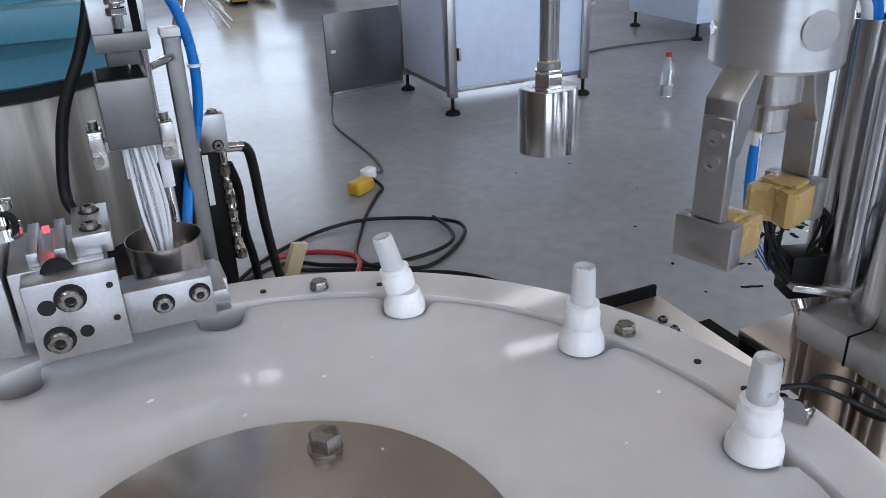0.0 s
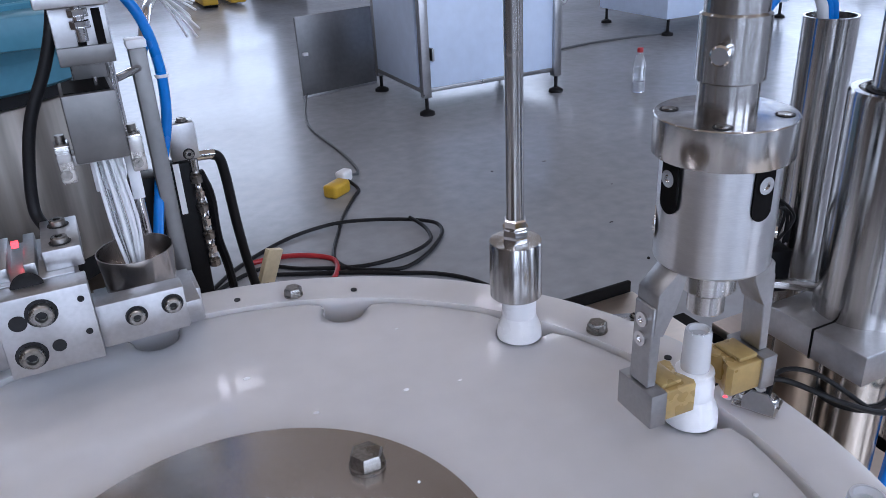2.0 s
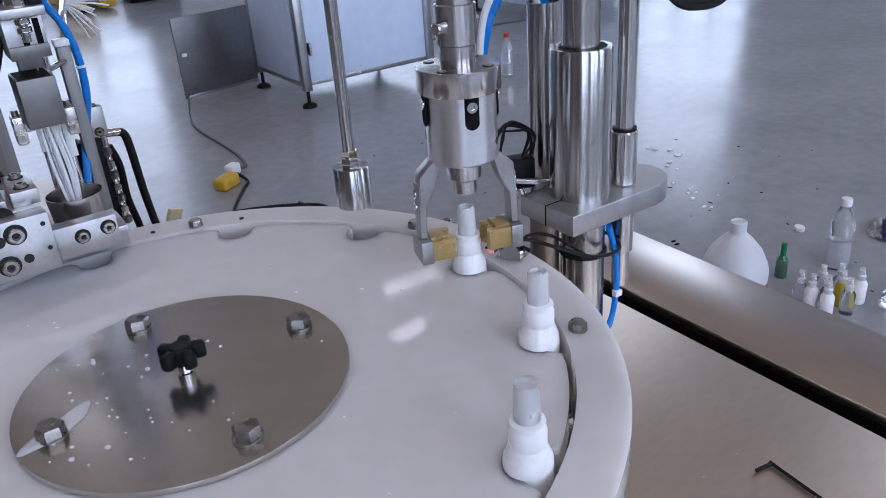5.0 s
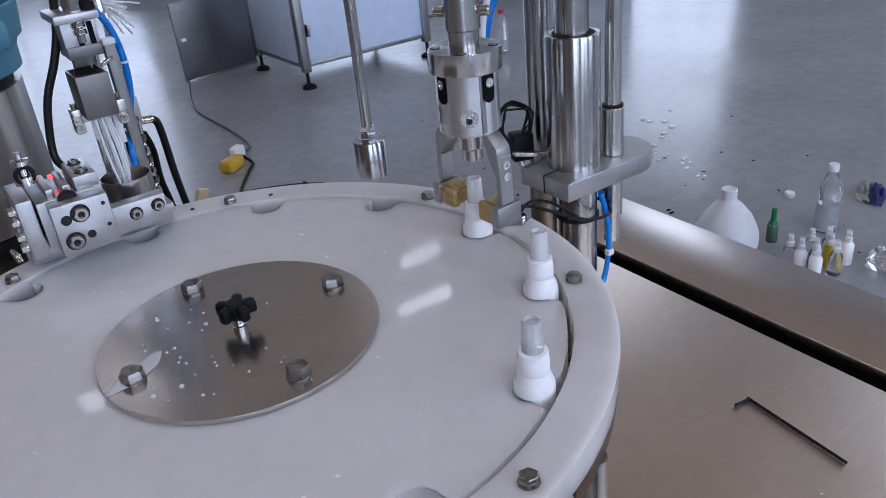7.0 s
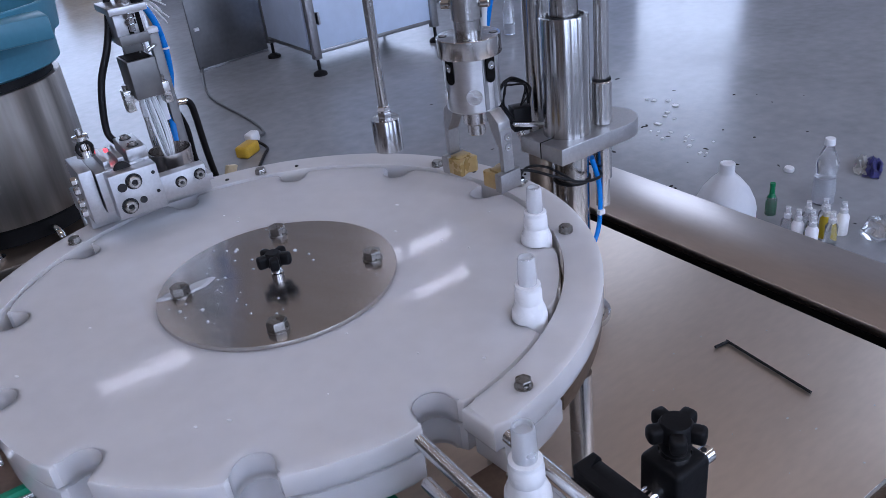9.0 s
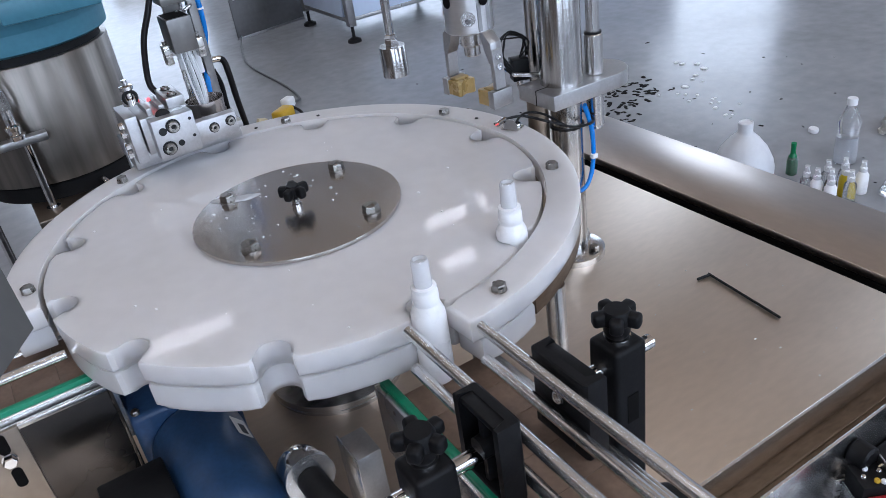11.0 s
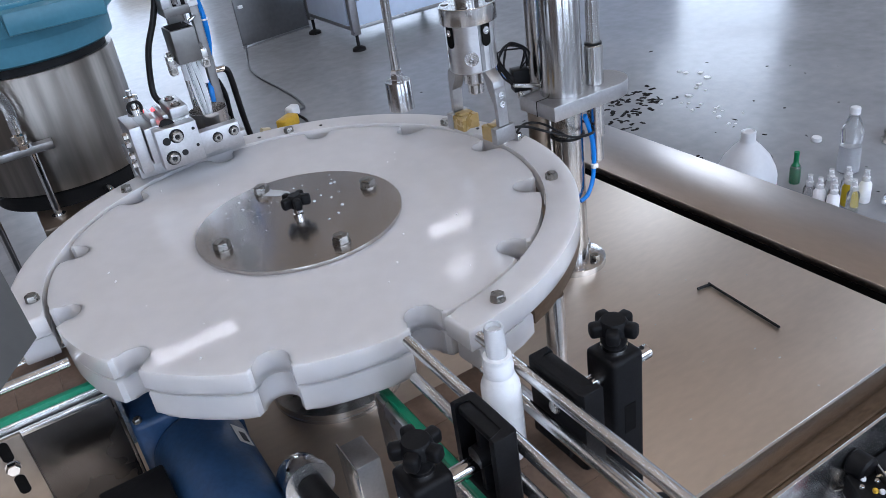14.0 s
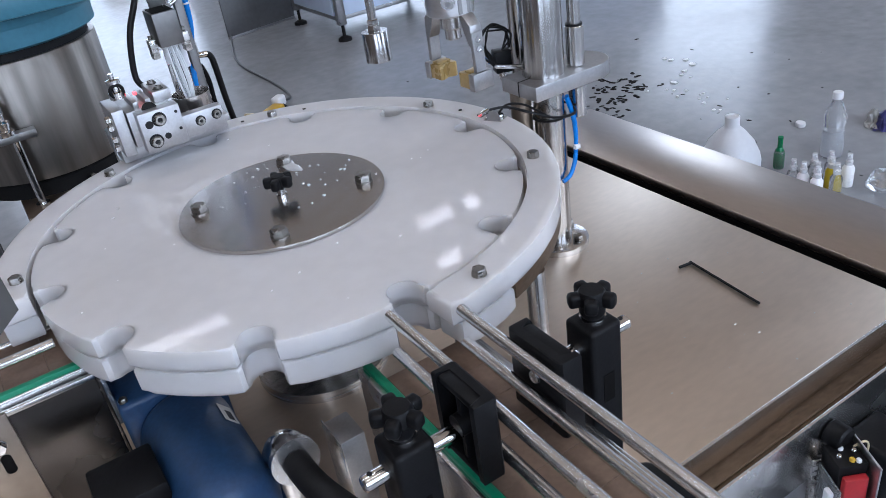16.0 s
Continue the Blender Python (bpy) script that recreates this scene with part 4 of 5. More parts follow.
for u in (-0.006, 0.005):
    part("clamp_nut", lathe([(0.0026, 0), (0.0052, 0), (0.0052, 0.0035), (0.0044, 0.0046), (0.0026, 0.0046)], 18), "chrome", sensor, m=sm @ pose(u, 0.0015, 0.0012))
    part("nut_bolt", rod(0.0025, 0.001, 0.0055, 6), "bolt", sensor, m=sm @ pose(u, 0.0015, 0))
part("sensor_lead", hose([(0.268, -0.006, TOP + 0.008), (0.290, 0.006, TOP + 0.010), (0.312, 0.0, TOP + 0.004), (0.330, -0.022, TOP - 0.012)], 0.0014, 8), "cable", sensor)
part("sensor_barrel", bar((0.2505, 0.004, TOP + 0.010), (0.264, 0.008, TOP + 0.011), 0.0030, 14), "chrome", sensor)
part("sensor_spot", lathe([(0, -0.0006), (0.0012, 0), (0, 0.0006)], 10), "led", sensor, "red glowing sensor spot", pose(0.2490, 0.0035, TOP + 0.010))
part("sensor_cable", hose([(0.264, 0.008, TOP + 0.011), (0.285, 0.000, TOP + 0.010), (0.305, -0.022, TOP + 0.002), (0.335, -0.028, TOP - 0.012), (0.368, -0.022, TOP - 0.018), (0.376, 0.0, TOP - 0.014), (0.362, 0.022, TOP - 0.010)], 0.0016, 8), "cable", sensor)
valve = thing("valve_block", "black solenoid valve block with wires on a rail", "valve")
part("valve_body", box(-0.010, 0.010, -0.009, 0.009, 0, 0.026, 0.001), "dark", valve, m=pose(0.322, 0.052, 0.832, 0, 0, -20))
part("rail_strip", box(-0.020, 0.020, -0.004, 0.004, -0.004, 0.0, 0.0005), "steel", valve, m=pose(0.324, 0.036, 0.842, 0, 12, -20))
part("valve_stem", bar((0.315, 0.045, 0.832), (0.315, 0.034, 0.815), 0.004), "steel", valve)
wr = random.Random(31)
for k in range(6):
    j = lambda v, w=0.005: v + wr.uniform(-w, w)
    part("wire", hose([(j(0.328, 0.006), 0.050, 0.858), (j(0.334), j(0.052), j(0.876)), (j(0.318, 0.008), j(0.055), j(0.886)), (j(0.301), j(0.055), j(0.880)), (j(0.297), j(0.052), j(0.862)), (j(0.308), j(0.048), j(0.842)), (0.326, 0.045, j(0.833, 0.002))], 0.0010, 6), "cable", valve)
for k in range(2):
    part("wire", hose([(0.284 + 0.004 * k, 0.050, 0.893), (0.292 + 0.003 * k, 0.050, 0.872), (0.308 + 0.003 * k, 0.049, 0.848), (0.326, 0.047, 0.833)], 0.0013, 6), "cable", valve)
for k, col in enumerate(("blue", "blue", "white")):
    part("air_hose", hose([(tube_pos[0] - 0.004 * k, tube_pos[1], 0.94), (tube_pos[0] - 0.004 * k, tube_pos[1], 0.985), (0.340 - 0.006 * k, 0.068, 1.004), (0.315 - 0.004 * k, 0.075, 0.975), (0.304, 0.080, 0.915), (0.306, 0.078, 0.868), (0.318, 0.070, 0.840)], 0.0030, 10), col, valve, "blue air hose" if col == "blue" else "clear air hose")
part("low_hose", hose([(0.364, -0.012, 0.800), (0.371, -0.014, 0.775), (0.373, -0.015, 0.745), (0.369, -0.016, 0.718), (0.358, -0.019, 0.702), (0.346, -0.019, 0.697)], 0.0027, 10), "blue", valve, "blue air hose tied to the column")
part("low_hose", hose([(0.368, -0.008, 0.800), (0.376, -0.010, 0.770), (0.377, -0.011, 0.742), (0.372, -0.013, 0.715), (0.362, -0.017, 0.704)], 0.0026, 10), "blue", valve, "blue air hose tied to the column")
part("hose_clip", box(-0.004, 0.004, -0.003, 0.003, -0.003, 0.003, 0.001), "white", valve, "white cable tie", pose(0.372, -0.017, 0.735))
part("hose_tie", lathe([(0.0192, -0.0015), (0.0206, -0.0015), (0.0206, 0.0015), (0.0192, 0.0015)], 24), "cable", valve, m=pose(*COL, TOP - 0.022))

bundle = thing("hose_bundle", "bundle of black hoses looping beside the press column", "hose")
for k in range(6):
    d = 0.004 * k
    part("black_hose", hose([(0.400, 0.010, 1.16), (0.392 + d * 0.4, -0.012, 1.03), (0.402 + d, -0.028 + d * 0.5, 0.990 - d * 0.3), (0.43 + d, -0.032 + d, 0.974 + d * 0.8), (0.475 + d, -0.036, 0.984 + d * 1.2), (0.54, -0.04, 1.06 + d), (0.56, -0.04, 1.16)], 0.0027, 8), "cable", bundle)

# ---- tube feeder at the back of the wheel ----
feeder = thing("tube_feeder", "aluminium tube feeding head over the star wheel", "feeder")
FY = 0.190
front_r = box(-0.031, 0.0165, FY, FY + 0.014, 0.828, 0.854, 0.0006)
part("front_bar", front_r, "alu", feeder)
part("front_plate", box(-0.078, -0.031, FY - 0.006, FY + 0.012, 0.826, 0.872, 0.0008), "alu", feeder)
for x, z, r in ((-0.011, 0.843, 0.0046), (0.009, 0.845, 0.0046)):
    cap_screw(feeder, pose(x, FY, z, 90, 0, 0), r)
for x, z, r in ((-0.056, 0.861, 0.0062), (-0.066, 0.838, 0.0062)):
    cap_screw(feeder, pose(x, FY - 0.006, z, 90, 0, 0), r)
for x, z, r in ((-0.068, 0.858, 0.0045), (-0.052, 0.840, 0.0036), (-0.036, 0.864, 0.0018), (-0.036, 0.844, 0.0018)):
    part("plate_hole", rod(r, 0, 0.0006, 18), "hole", feeder, m=pose(x, FY - 0.0058, z, 90, 0, 0))
part("feed_block", box(-0.085, -0.036, FY + 0.014, FY + 0.075, 0.830, 0.872, 0.001), "alu", feeder)
for x0 in (-0.074, -0.060):
    part("slide_rail", box(x0, x0 + 0.006, FY + 0.018, FY + 0.066, 0.872, 0.880, 0.0006), "alu", feeder)
part("slide_plate", box(-0.050, -0.030, FY + 0.02, FY + 0.07, 0.872, 0.884, 0.0008), "alu", feeder)
for y in (0.03, 0.058):
    cap_screw(feeder, pose(-0.040, FY + y, 0.884), 0.0045)
part("ring_screw", lathe([(0.0045, 0), (0.0085, 0), (0.0085, 0.006), (0.0065, 0.007), (0.0045, 0.007)], 24), "rubber", feeder, m=pose(-0.060, FY + 0.012, 0.868, 60, 0, 0))
part("indicator", box(-0.0018, 0.0018, -0.002, 0.002, 0, 0.003), "led", feeder, "glowing red indicator", pose(-0.0635, FY + 0.046, 0.8805))
part("left_cheek", box(-0.100, -0.087, FY + 0.012, FY + 0.070, 0.824, 0.878, 0.001), "alu", feeder)
for z in (0.832, 0.842, 0.856, 0.866):
    part("cheek_bolt", hexhead(0.0045, 0, 0.006), "chrome", feeder, m=pose(-0.100, FY + 0.03, z, 0, -90, 0))
part("valve_boss", lathe([(0, 0), (0.009, 0), (0.009, 0.007), (0.0055, 0.008), (0.0055, 0.016), (0.0075, 0.017), (0.0075, 0.021), (0.003, 0.022), (0.003, 0.028), (0, 0.028)], 24), "chrome", feeder, "chrome flow valve", pose(-0.083, FY + 0.040, 0.884))
part("valve_ring", hose([(-0.083 + 0.007 * math.cos(k * 0.52), FY + 0.034, 0.893 + 0.007 * math.sin(k * 0.52)) for k in range(13)], 0.002, 8, 2), "rubber", feeder)
part("under_arm", box(-0.10, 0.03, FY + 0.045, FY + 0.075, 0.806, 0.829, 0.001), "alu", feeder)
part("feeder_leg", box(-0.101, -0.088, 0.272, 0.288, TABLE, 0.83, 0.001), "alu", feeder)
part("leg_arm", box(-0.10, -0.075, FY + 0.07, 0.315, 0.806, 0.829, 0.001), "alu", feeder)
part("funnel", lathe([(0.0115, 0.836), (0.0185, 0.837), (0.0208, 0.845), (0.0225, 0.868), (0.0218, 0.868), (0.0195, 0.848), (0.006, 0.838), (0.004, 0.838)], 40), "hub", feeder, "flared steel funnel", pose(-0.0025, 0.237, -0.004))
part("funnel_plate", box(-0.031, 0.026, FY + 0.0142, FY + 0.062, 0.829, 0.8365, 0.0006), "alu", feeder)
random.seed(12)
for k in range(14):
    dx, dy = polar(0.0025 + 0.0045 * (k % 3) / 2, 51 * k)
    part("feed_tube", hose([(-0.003 + dx * 0.5, 0.237 + dy * 0.5, 0.842), (-0.003 + dx * 1.3, 0.238 + dy, 0.884), (-0.007 + dx * 0.9, 0.241 + dy * 0.7, 0.934)], 0.0011, 6, 5), "white" if k % 4 else "clear", feeder, "thin white dip tube")
for x0, z0 in ((-0.015, 0.899), (-0.004, 0.905), (0.004, 0.890)):
    part("guide_tongue", box(x0, x0 + 0.007, 0.2485, 0.2505, z0, 0.930, 0.0006), "white", feeder, "white plastic guide tongue")
part("head_box", box(-0.0215, 0.0065, 0.223, 0.262, 0.9245, 0.9625, 0.0012), "grey_alu", feeder, "folded grey sheet guide head")
# Flat near-black sheet stands in for the shade in the open head.
part("head_recess", box(-0.0195, 0.0040, 0.226, 0.259, 0.9627, 0.9631), "gap", feeder)
part("recess_pin", rod(0.0012, 0.9621, 0.967, 10), "chrome", feeder, m=pose(-0.002, 0.243, 0))
part("head_foot", box(-0.027, 0.012, 0.236, 0.248, 0.9205, 0.9268, 0.0008), "alu", feeder)
for x in (-0.027, 0.011):
    part("foot_clamp", box(x - 0.004, x + 0.004, 0.232, 0.246, 0.912, 0.934, 0.001), "steel", feeder)
    part("foot_screw", rod(0.0026, 0.934, 0.939, 12), "bolt", feeder, m=pose(x, 0.238, 0))
    part("side_screw", bar((x - 0.001, 0.232, 0.918), (x - 0.001, 0.229, 0.918), 0.003, 12), "bolt", feeder)
part("hanger", box(-0.012, 0.006, 0.260, 0.266, 0.955, 0.985, 0.0006), "grey_alu", feeder)
part("upper_block", box(-0.0175, 0.0115, 0.243, 0.276, 0.974, 1.0045, 0.001), "alu", feeder)
part("block_flange", box(-0.0175, 0.0115, 0.2405, 0.2428, 0.974, 0.984, 0.0006), "grey_alu", feeder)
for x in (-0.006, 0.004):
    part("upper_slot", box(x, x + 0.0045, 0.2422, 0.2428, 0.984, 1.003), "gap", feeder)
part("slot_bolt", rod(0.0030, 0.987, 1.020, 12), "chrome", feeder, m=pose(-0.003, 0.2385, 0))
for z in (0.994, 1.000):
    part("slot_nut", hexhead(0.0052, z, 0.0042), "chrome", feeder, m=pose(-0.003, 0.2385, 0))
part("top_plate", box(-0.0235, 0.0130, 0.225, 0.280, 1.0065, 1.0135, 0.001), "alu", feeder)
part("top_cylinder", rod(0.0085, 1.0135, 1.10, 28), "chrome", feeder, "steel air cylinder", pose(-0.003, 0.240, 0))
part("top_fitting", lathe([(0, 0), (0.006, 0), (0.006, 0.006), (0.004, 0.007), (0.004, 0.014), (0, 0.014)], 14), "dark", feeder, m=pose(0.008, 0.236, 1.0135))
for x in (-0.010, 0.008):
    part("guide_bar", bar((x, 0.262, 0.830), (x, 0.264, 0.974), 0.0028, 12), "chrome", feeder)
part("rear_cylinder", box(0.006, 0.024, 0.305, 0.325, 0.80, 0.884, 0.002), "dark", feeder, "black rear cylinder")
part("square_post", box(-0.0052, 0.0052, -0.0052, 0.0052, TABLE + 0.001, 0.972, 0.0008), "grey_alu", feeder, "square aluminium post", pose(0.0270, 0.291, 0))
part("post_cap", box(-0.0060, 0.0060, -0.0060, 0.0060, 0.972, 0.9775, 0.001), "white", feeder, m=pose(0.0270, 0.291, 0))
part("post_tie", bar((0.010, 0.264, 0.960), (0.026, 0.288, 0.960), 0.0024, 10), "chrome", feeder)
part("side_block", box(0.050, 0.073, 0.445, 0.462, 0.848, 0.880, 0.001), "alu", feeder)
cap_screw(feeder, pose(0.064, 0.452, 0.880), 0.0040)
cap_screw(feeder, pose(0.064, 0.445, 0.853, 90, 0, 0), 0.0038)
part("air_cylinder", box(0.044, 0.064, 0.446, 0.462, TABLE, 0.846, 0.002), "dark", feeder, "black air cylinder")
part("cylinder_face", box(0.049, 0.054, 0.4445, 0.4458, 0.80, 0.846), "white", feeder, "white cylinder scale")
part("cylinder_rod", rod(0.0035, 0.745, 0.848, 12), "chrome", feeder, m=pose(0.067, 0.447, 0))
for k in range(7):
    part("fitting", lathe([(0, 0), (0.0052, 0), (0.0052, 0.006), (0.0038, 0.007), (0.0038, 0.009), (0, 0.009)], 8), "chrome" if k % 2 else "bolt", feeder, m=pose(0.0685 - 0.0004 * k, 0.444, 0.746 + 0.0135 * k))
part("link_arm", hose([(0.070, 0.447, 0.835), (0.076, 0.449, 0.81), (0.076, 0.450, 0.77), (0.082, 0.452, 0.72), (0.084, 0.455, TABLE)], 0.0040, 8), "dark", feeder)
part("hose_elbow", bar((0.070, 0.452, 0.848), (0.086, 0.455, 0.846), 0.0045, 12), "chrome", feeder)
part("black_hose", hose([(0.084, 0.455, 0.846), (0.090, 0.455, 0.842), (0.093, 0.456, 0.824), (0.097, 0.462, 0.77), (0.104, 0.47, 0.715), (0.118, 0.49, 0.64), (0.13, 0.51, 0.57)], 0.0046, 12), "cable", feeder, "black air hose")
part("blue_hose", hose([(0.006, 0.262, 1.05), (0.016, 0.288, 1.026), (0.0250, 0.305, 1.0050), (0.0330, 0.305, 0.9900), (0.0380, 0.305, 0.9720), (0.0400, 0.305, 0.9490), (0.0380, 0.305, 0.9230), (0.0320, 0.305, 0.9000), (0.0240, 0.295, 0.8810), (0.0135, 0.270, 0.850)], 0.0034, 12), "blue", feeder, "bright blue air hose")
part("hose_tie", rod(0.0044, -0.001, 0.001, 14), "white", feeder, m=pose(0.0400, 0.305, 0.950))
part("dark_hose", hose([(-0.006, 0.275, 1.045), (-0.015, 0.272, 1.0), (-0.025, 0.27, 0.972), (-0.040, 0.27, 0.942), (-0.048, 0.27, 0.912), (-0.051, 0.268, 0.888), (-0.046, 0.258, 0.878)], 0.0036, 12), "cable", feeder, "black hose")
fan = random.Random(5)
for k in range(13):
    a = radians(-62 + 85 * k / 12 + fan.uniform(-4, 4))
    L = fan.uniform(0.028, 0.046)
    part("spare_tube", hose([(0.064, 0.46, 0.986), (0.064 + 0.6 * L * math.cos(a), 0.46 + 0.006 * fan.uniform(-1, 1), 0.985 + 0.6 * L * math.sin(a)), (0.064 + L * math.cos(a), 0.46 + 0.012 * fan.uniform(-1, 1), 0.984 + L * math.sin(a) - 0.002)], 0.0010, 6, 4), "white", feeder, "thin white dip tube")
part("tube_holder", hose([(0.030, 0.294, 0.968), (0.045, 0.36, 0.985), (0.066, 0.462, 0.987)], 0.0035, 10), "chrome", feeder)
part("beige_clip", box(-0.010, 0.010, -0.003, 0.003, 0, 0.036, 0.001), "beige", feeder, m=pose(0.118, 0.48, TABLE + 0.10, 10, 20, 30))
part("clip_post", bar((0.120, 0.484, TABLE - 0.05), (0.118, 0.48, TABLE + 0.105), 0.003), "dark", feeder)

# ---- vibrating bowl feeder ----
BOWL = (-0.137, 0.915)
bowl = thing("bowl_feeder", "vibrating bowl feeder with a steel drum and a teal bowl", "bowl feeder", pose(*BOWL, 0))
part("stand", box(-0.07, 0.20, -0.19, 0.22, 0.04, 0.585, 0.004), "panel", bowl, "grey steel stand")
part("stand_top", box(-0.085, 0.22, -0.212, 0.24, 0.585, 0.600, 0.002), "brown_steel", bowl)
for x in (-0.05, 0.18):
    for y in (-0.17, 0.18):
        part("foot", rod(0.025, 0, 0.04, 18), "rubber", bowl, m=pose(x, y, 0))
part("black_base", lathe([(0, 0.600), (0.140, 0.600), (0.140, 0.626), (0.132, 0.634), (0, 0.634)], 56), "rubber", bowl)
part("drum", lathe([(0, 0.634), (0.1500, 0.634), (0.1505, 0.636), (0.1505, 0.838), (0.149, 0.840), (0, 0.840)], 72), "drum", bowl, "brushed steel drum")
part("rubber_ring", lathe([(0, 0.840), (0.140, 0.840), (0.140, 0.856), (0, 0.856)], 56), "rubber", bowl)
part("bowl_wall", lathe([(0, 0.856), (0.152, 0.856), (0.158, 0.860), (0.160, 0.905), (0.172, 0.907), (0.178, 0.955), (0.176, 0.957), (0.174, 0.957), (0.168, 0.910), (0.150, 0.870), (0, 0.868)], 72), "bowl", bowl, "teal enamelled bowl")
part("bowl_flange", box(-0.02, 0.13, -0.215, -0.15, 0.915, 0.950, 0.004), "bowl", bowl)
for a in (-35, -75, 190, 100):
    x, y = polar(0.158, a)
    part("clamp_hook", hose([(x * 0.90, y * 0.90, 0.612), (x, y, 0.616), (x * 1.08, y * 1.08, 0.611), (x * 1.12, y * 1.12, 0.602)], 0.006, 10), "chrome", bowl)
stand = thing("tube_stand", "small steel stand holding a clear plastic tube", "tube stand")
part("stand_bar", box(-0.115, 0.040, -0.011, 0.011, 0.722, 0.735, 0.001), "alu", stand, m=pose(-0.195, 0.745, 0))
part("stand_leg", rod(0.0065, 0.600, 0.722, 16), "chrome", stand, m=pose(-0.190, 0.745, 0))
part("leg_foot", rod(0.012, 0.600, 0.605, 18), "chrome", stand, m=pose(-0.190, 0.745, 0))
part("far_leg", rod(0.0065, 0.0, 0.722, 16), "chrome", stand, m=pose(-0.285, 0.745, 0))
part("fitting", lathe([(0, 0.735), (0.016, 0.735), (0.016, 0.742), (0.011, 0.744), (0.011, 0.750), (0.013, 0.751), (0.013, 0.757), (0.0085, 0.760), (0.008, 0.785), (0, 0.785)], 24), "chrome", stand, m=pose(-0.200, 0.745, 0))
part("clear_tube", hose([(-0.200, 0.745, 0.77), (-0.199, 0.745, 0.80), (-0.205, 0.745, 0.825), (-0.222, 0.745, 0.848), (-0.26, 0.745, 0.865), (-0.31, 0.745, 0.868)], 0.009, 14), "clear", stand, "clear plastic tube")


# ---- things on the floor of the hall ----
cab = thing("machine_cabinet", "pale blue steel machine cabinet on adjustable feet", "cabinet")
CX0, CX1, CY0, CY1, CZ0, CZ1 = 1.525, 2.315, 3.222, 3.83, 0.107, 0.56
part("front_panel", box(CX0 + 0.05, CX1 - 0.02, CY0, CY0 + 0.015, CZ0 + 0.02, CZ1, 0.003), "cabinet", cab)
part("side_panel", box(CX0, CX0 + 0.015, CY0 + 0.05, CY1, CZ0 + 0.02, CZ1, 0.003), "cabinet", cab)
part("back_panel", box(CX0 + 0.02, CX1, CY1 - 0.01, CY1, CZ0 + 0.02, CZ1), "cabinet", cab)
part("far_panel", box(CX1 - 0.012, CX1 - 0.002, CY0 + 0.02, CY1 - 0.02, CZ0 + 0.02, CZ1), "cabinet", cab)
part("base_rail", box(CX0, CX1, CY0 - 0.004, CY1, CZ0, CZ0 + 0.02, 0.002), "frame", cab)
part("cabinet_top", box(CX0 - 0.01, CX1 + 0.02, CY0 - 0.02, CY1 + 0.01, CZ1, CZ1 + 0.035, 0.004), "frame", cab)
for x in (CX0 + 0.02, CX1 - 0.02):
    for y in (CY0 - 0.003, CY1 - 0.02):
        part("corner_post", box(x - 0.022, x + 0.022, y - 0.018, y + 0.022, 0.085, CZ1, 0.003), "frame", cab)
        part("foot", lathe([(0, 0), (0.038, 0), (0.036, 0.014), (0.018, 0.024), (0.009, 0.026), (0.009, 0.09), (0, 0.09)], 20), "rubber", cab, m=pose(x, y, 0))
part("hinge", box(0, 0.012, -0.02, 0.02, 0, 0.06, 0.002), "frame", cab, m=pose(CX0 + 0.05, CY0 - 0.01, 0.26))
part("handle", hose([(CX1 + 0.0, CY0 + 0.05, 0.50), (CX1 + 0.06, CY0 + 0.05, 0.50), (CX1 + 0.07, CY0 + 0.05, 0.47), (CX1 + 0.06, CY0 + 0.05, 0.44), (CX1, CY0 + 0.05, 0.44)], 0.007, 8), "frame", cab)
pan = thing("open_door_panel", "dark grey steel door panel standing open beside the cabinet", "door panel")
pm = pose(1.13, 3.915, 0, 0, 0, 10.5)
part("sheet", box(0, 0.47, 0, 0.012, 0.012, 0.43, 0.002), "panel", pan, m=pm)
part("edge_strip", box(0, 0.47, -0.004, 0.016, 0.0, 0.012, 0.001), "frame", pan, m=pm)
part("latch", box(0.02, 0.05, -0.015, 0, 0.225, 0.243, 0.003), "white", pan, m=pm)
far = thing("far_cabinet", "pale machine cabinet standing further down the hall", "cabinet")
part("body", box(3.70, 4.82, 4.00, 4.75, 0.11, 1.0, 0.01), "cabinet", far)
for x in (3.74, 4.78):
    for y in (4.03, 4.71):
        part("foot", lathe([(0, 0), (0.04, 0), (0.036, 0.016), (0.01, 0.028), (0.01, 0.11), (0, 0.11)], 18), "rubber", far, m=pose(x, y, 0))
work = thing("pallet_stack", "yellow pallet truck and dark crates far down the hall", "pallet truck")
part("fork", box(1.35, 1.50, 7.9, 9.0, 0.03, 0.11, 0.01), "yellow", work)
part("fork", box(1.62, 1.77, 7.9, 9.0, 0.03, 0.11, 0.01), "yellow", work)
part("mast", box(1.36, 1.76, 8.95, 9.15, 0.0, 0.6, 0.03), "yellow", work)
part("wheel", bar((1.36, 7.97, 0.04), (1.50, 7.97, 0.04), 0.04), "rubber", work)
crate = single("dark_crate", box(-0.25, 0.25, -0.2, 0.2, 0, 0.35, 0.02), "dark", "dark plastic crate on the hall floor", "crate", pose(2.2, 8.3, 0))
ext = thing("extension_lead", "black extension cable with a yellow socket lying on the floor", "cable")
part("socket", box(-0.05, 0.05, -0.03, 0.03, 0, 0.05, 0.012, seg=3), "yellow", ext, "yellow cable socket", pose(0.80, 2.43, 0, 0, 0, 35))
part("plug", box(-0.03, 0.03, -0.022, 0.022, 0.02, 0.065, 0.01, seg=3), "white", ext, "white plug", pose(0.855, 2.50, 0, 0, 0, 35))
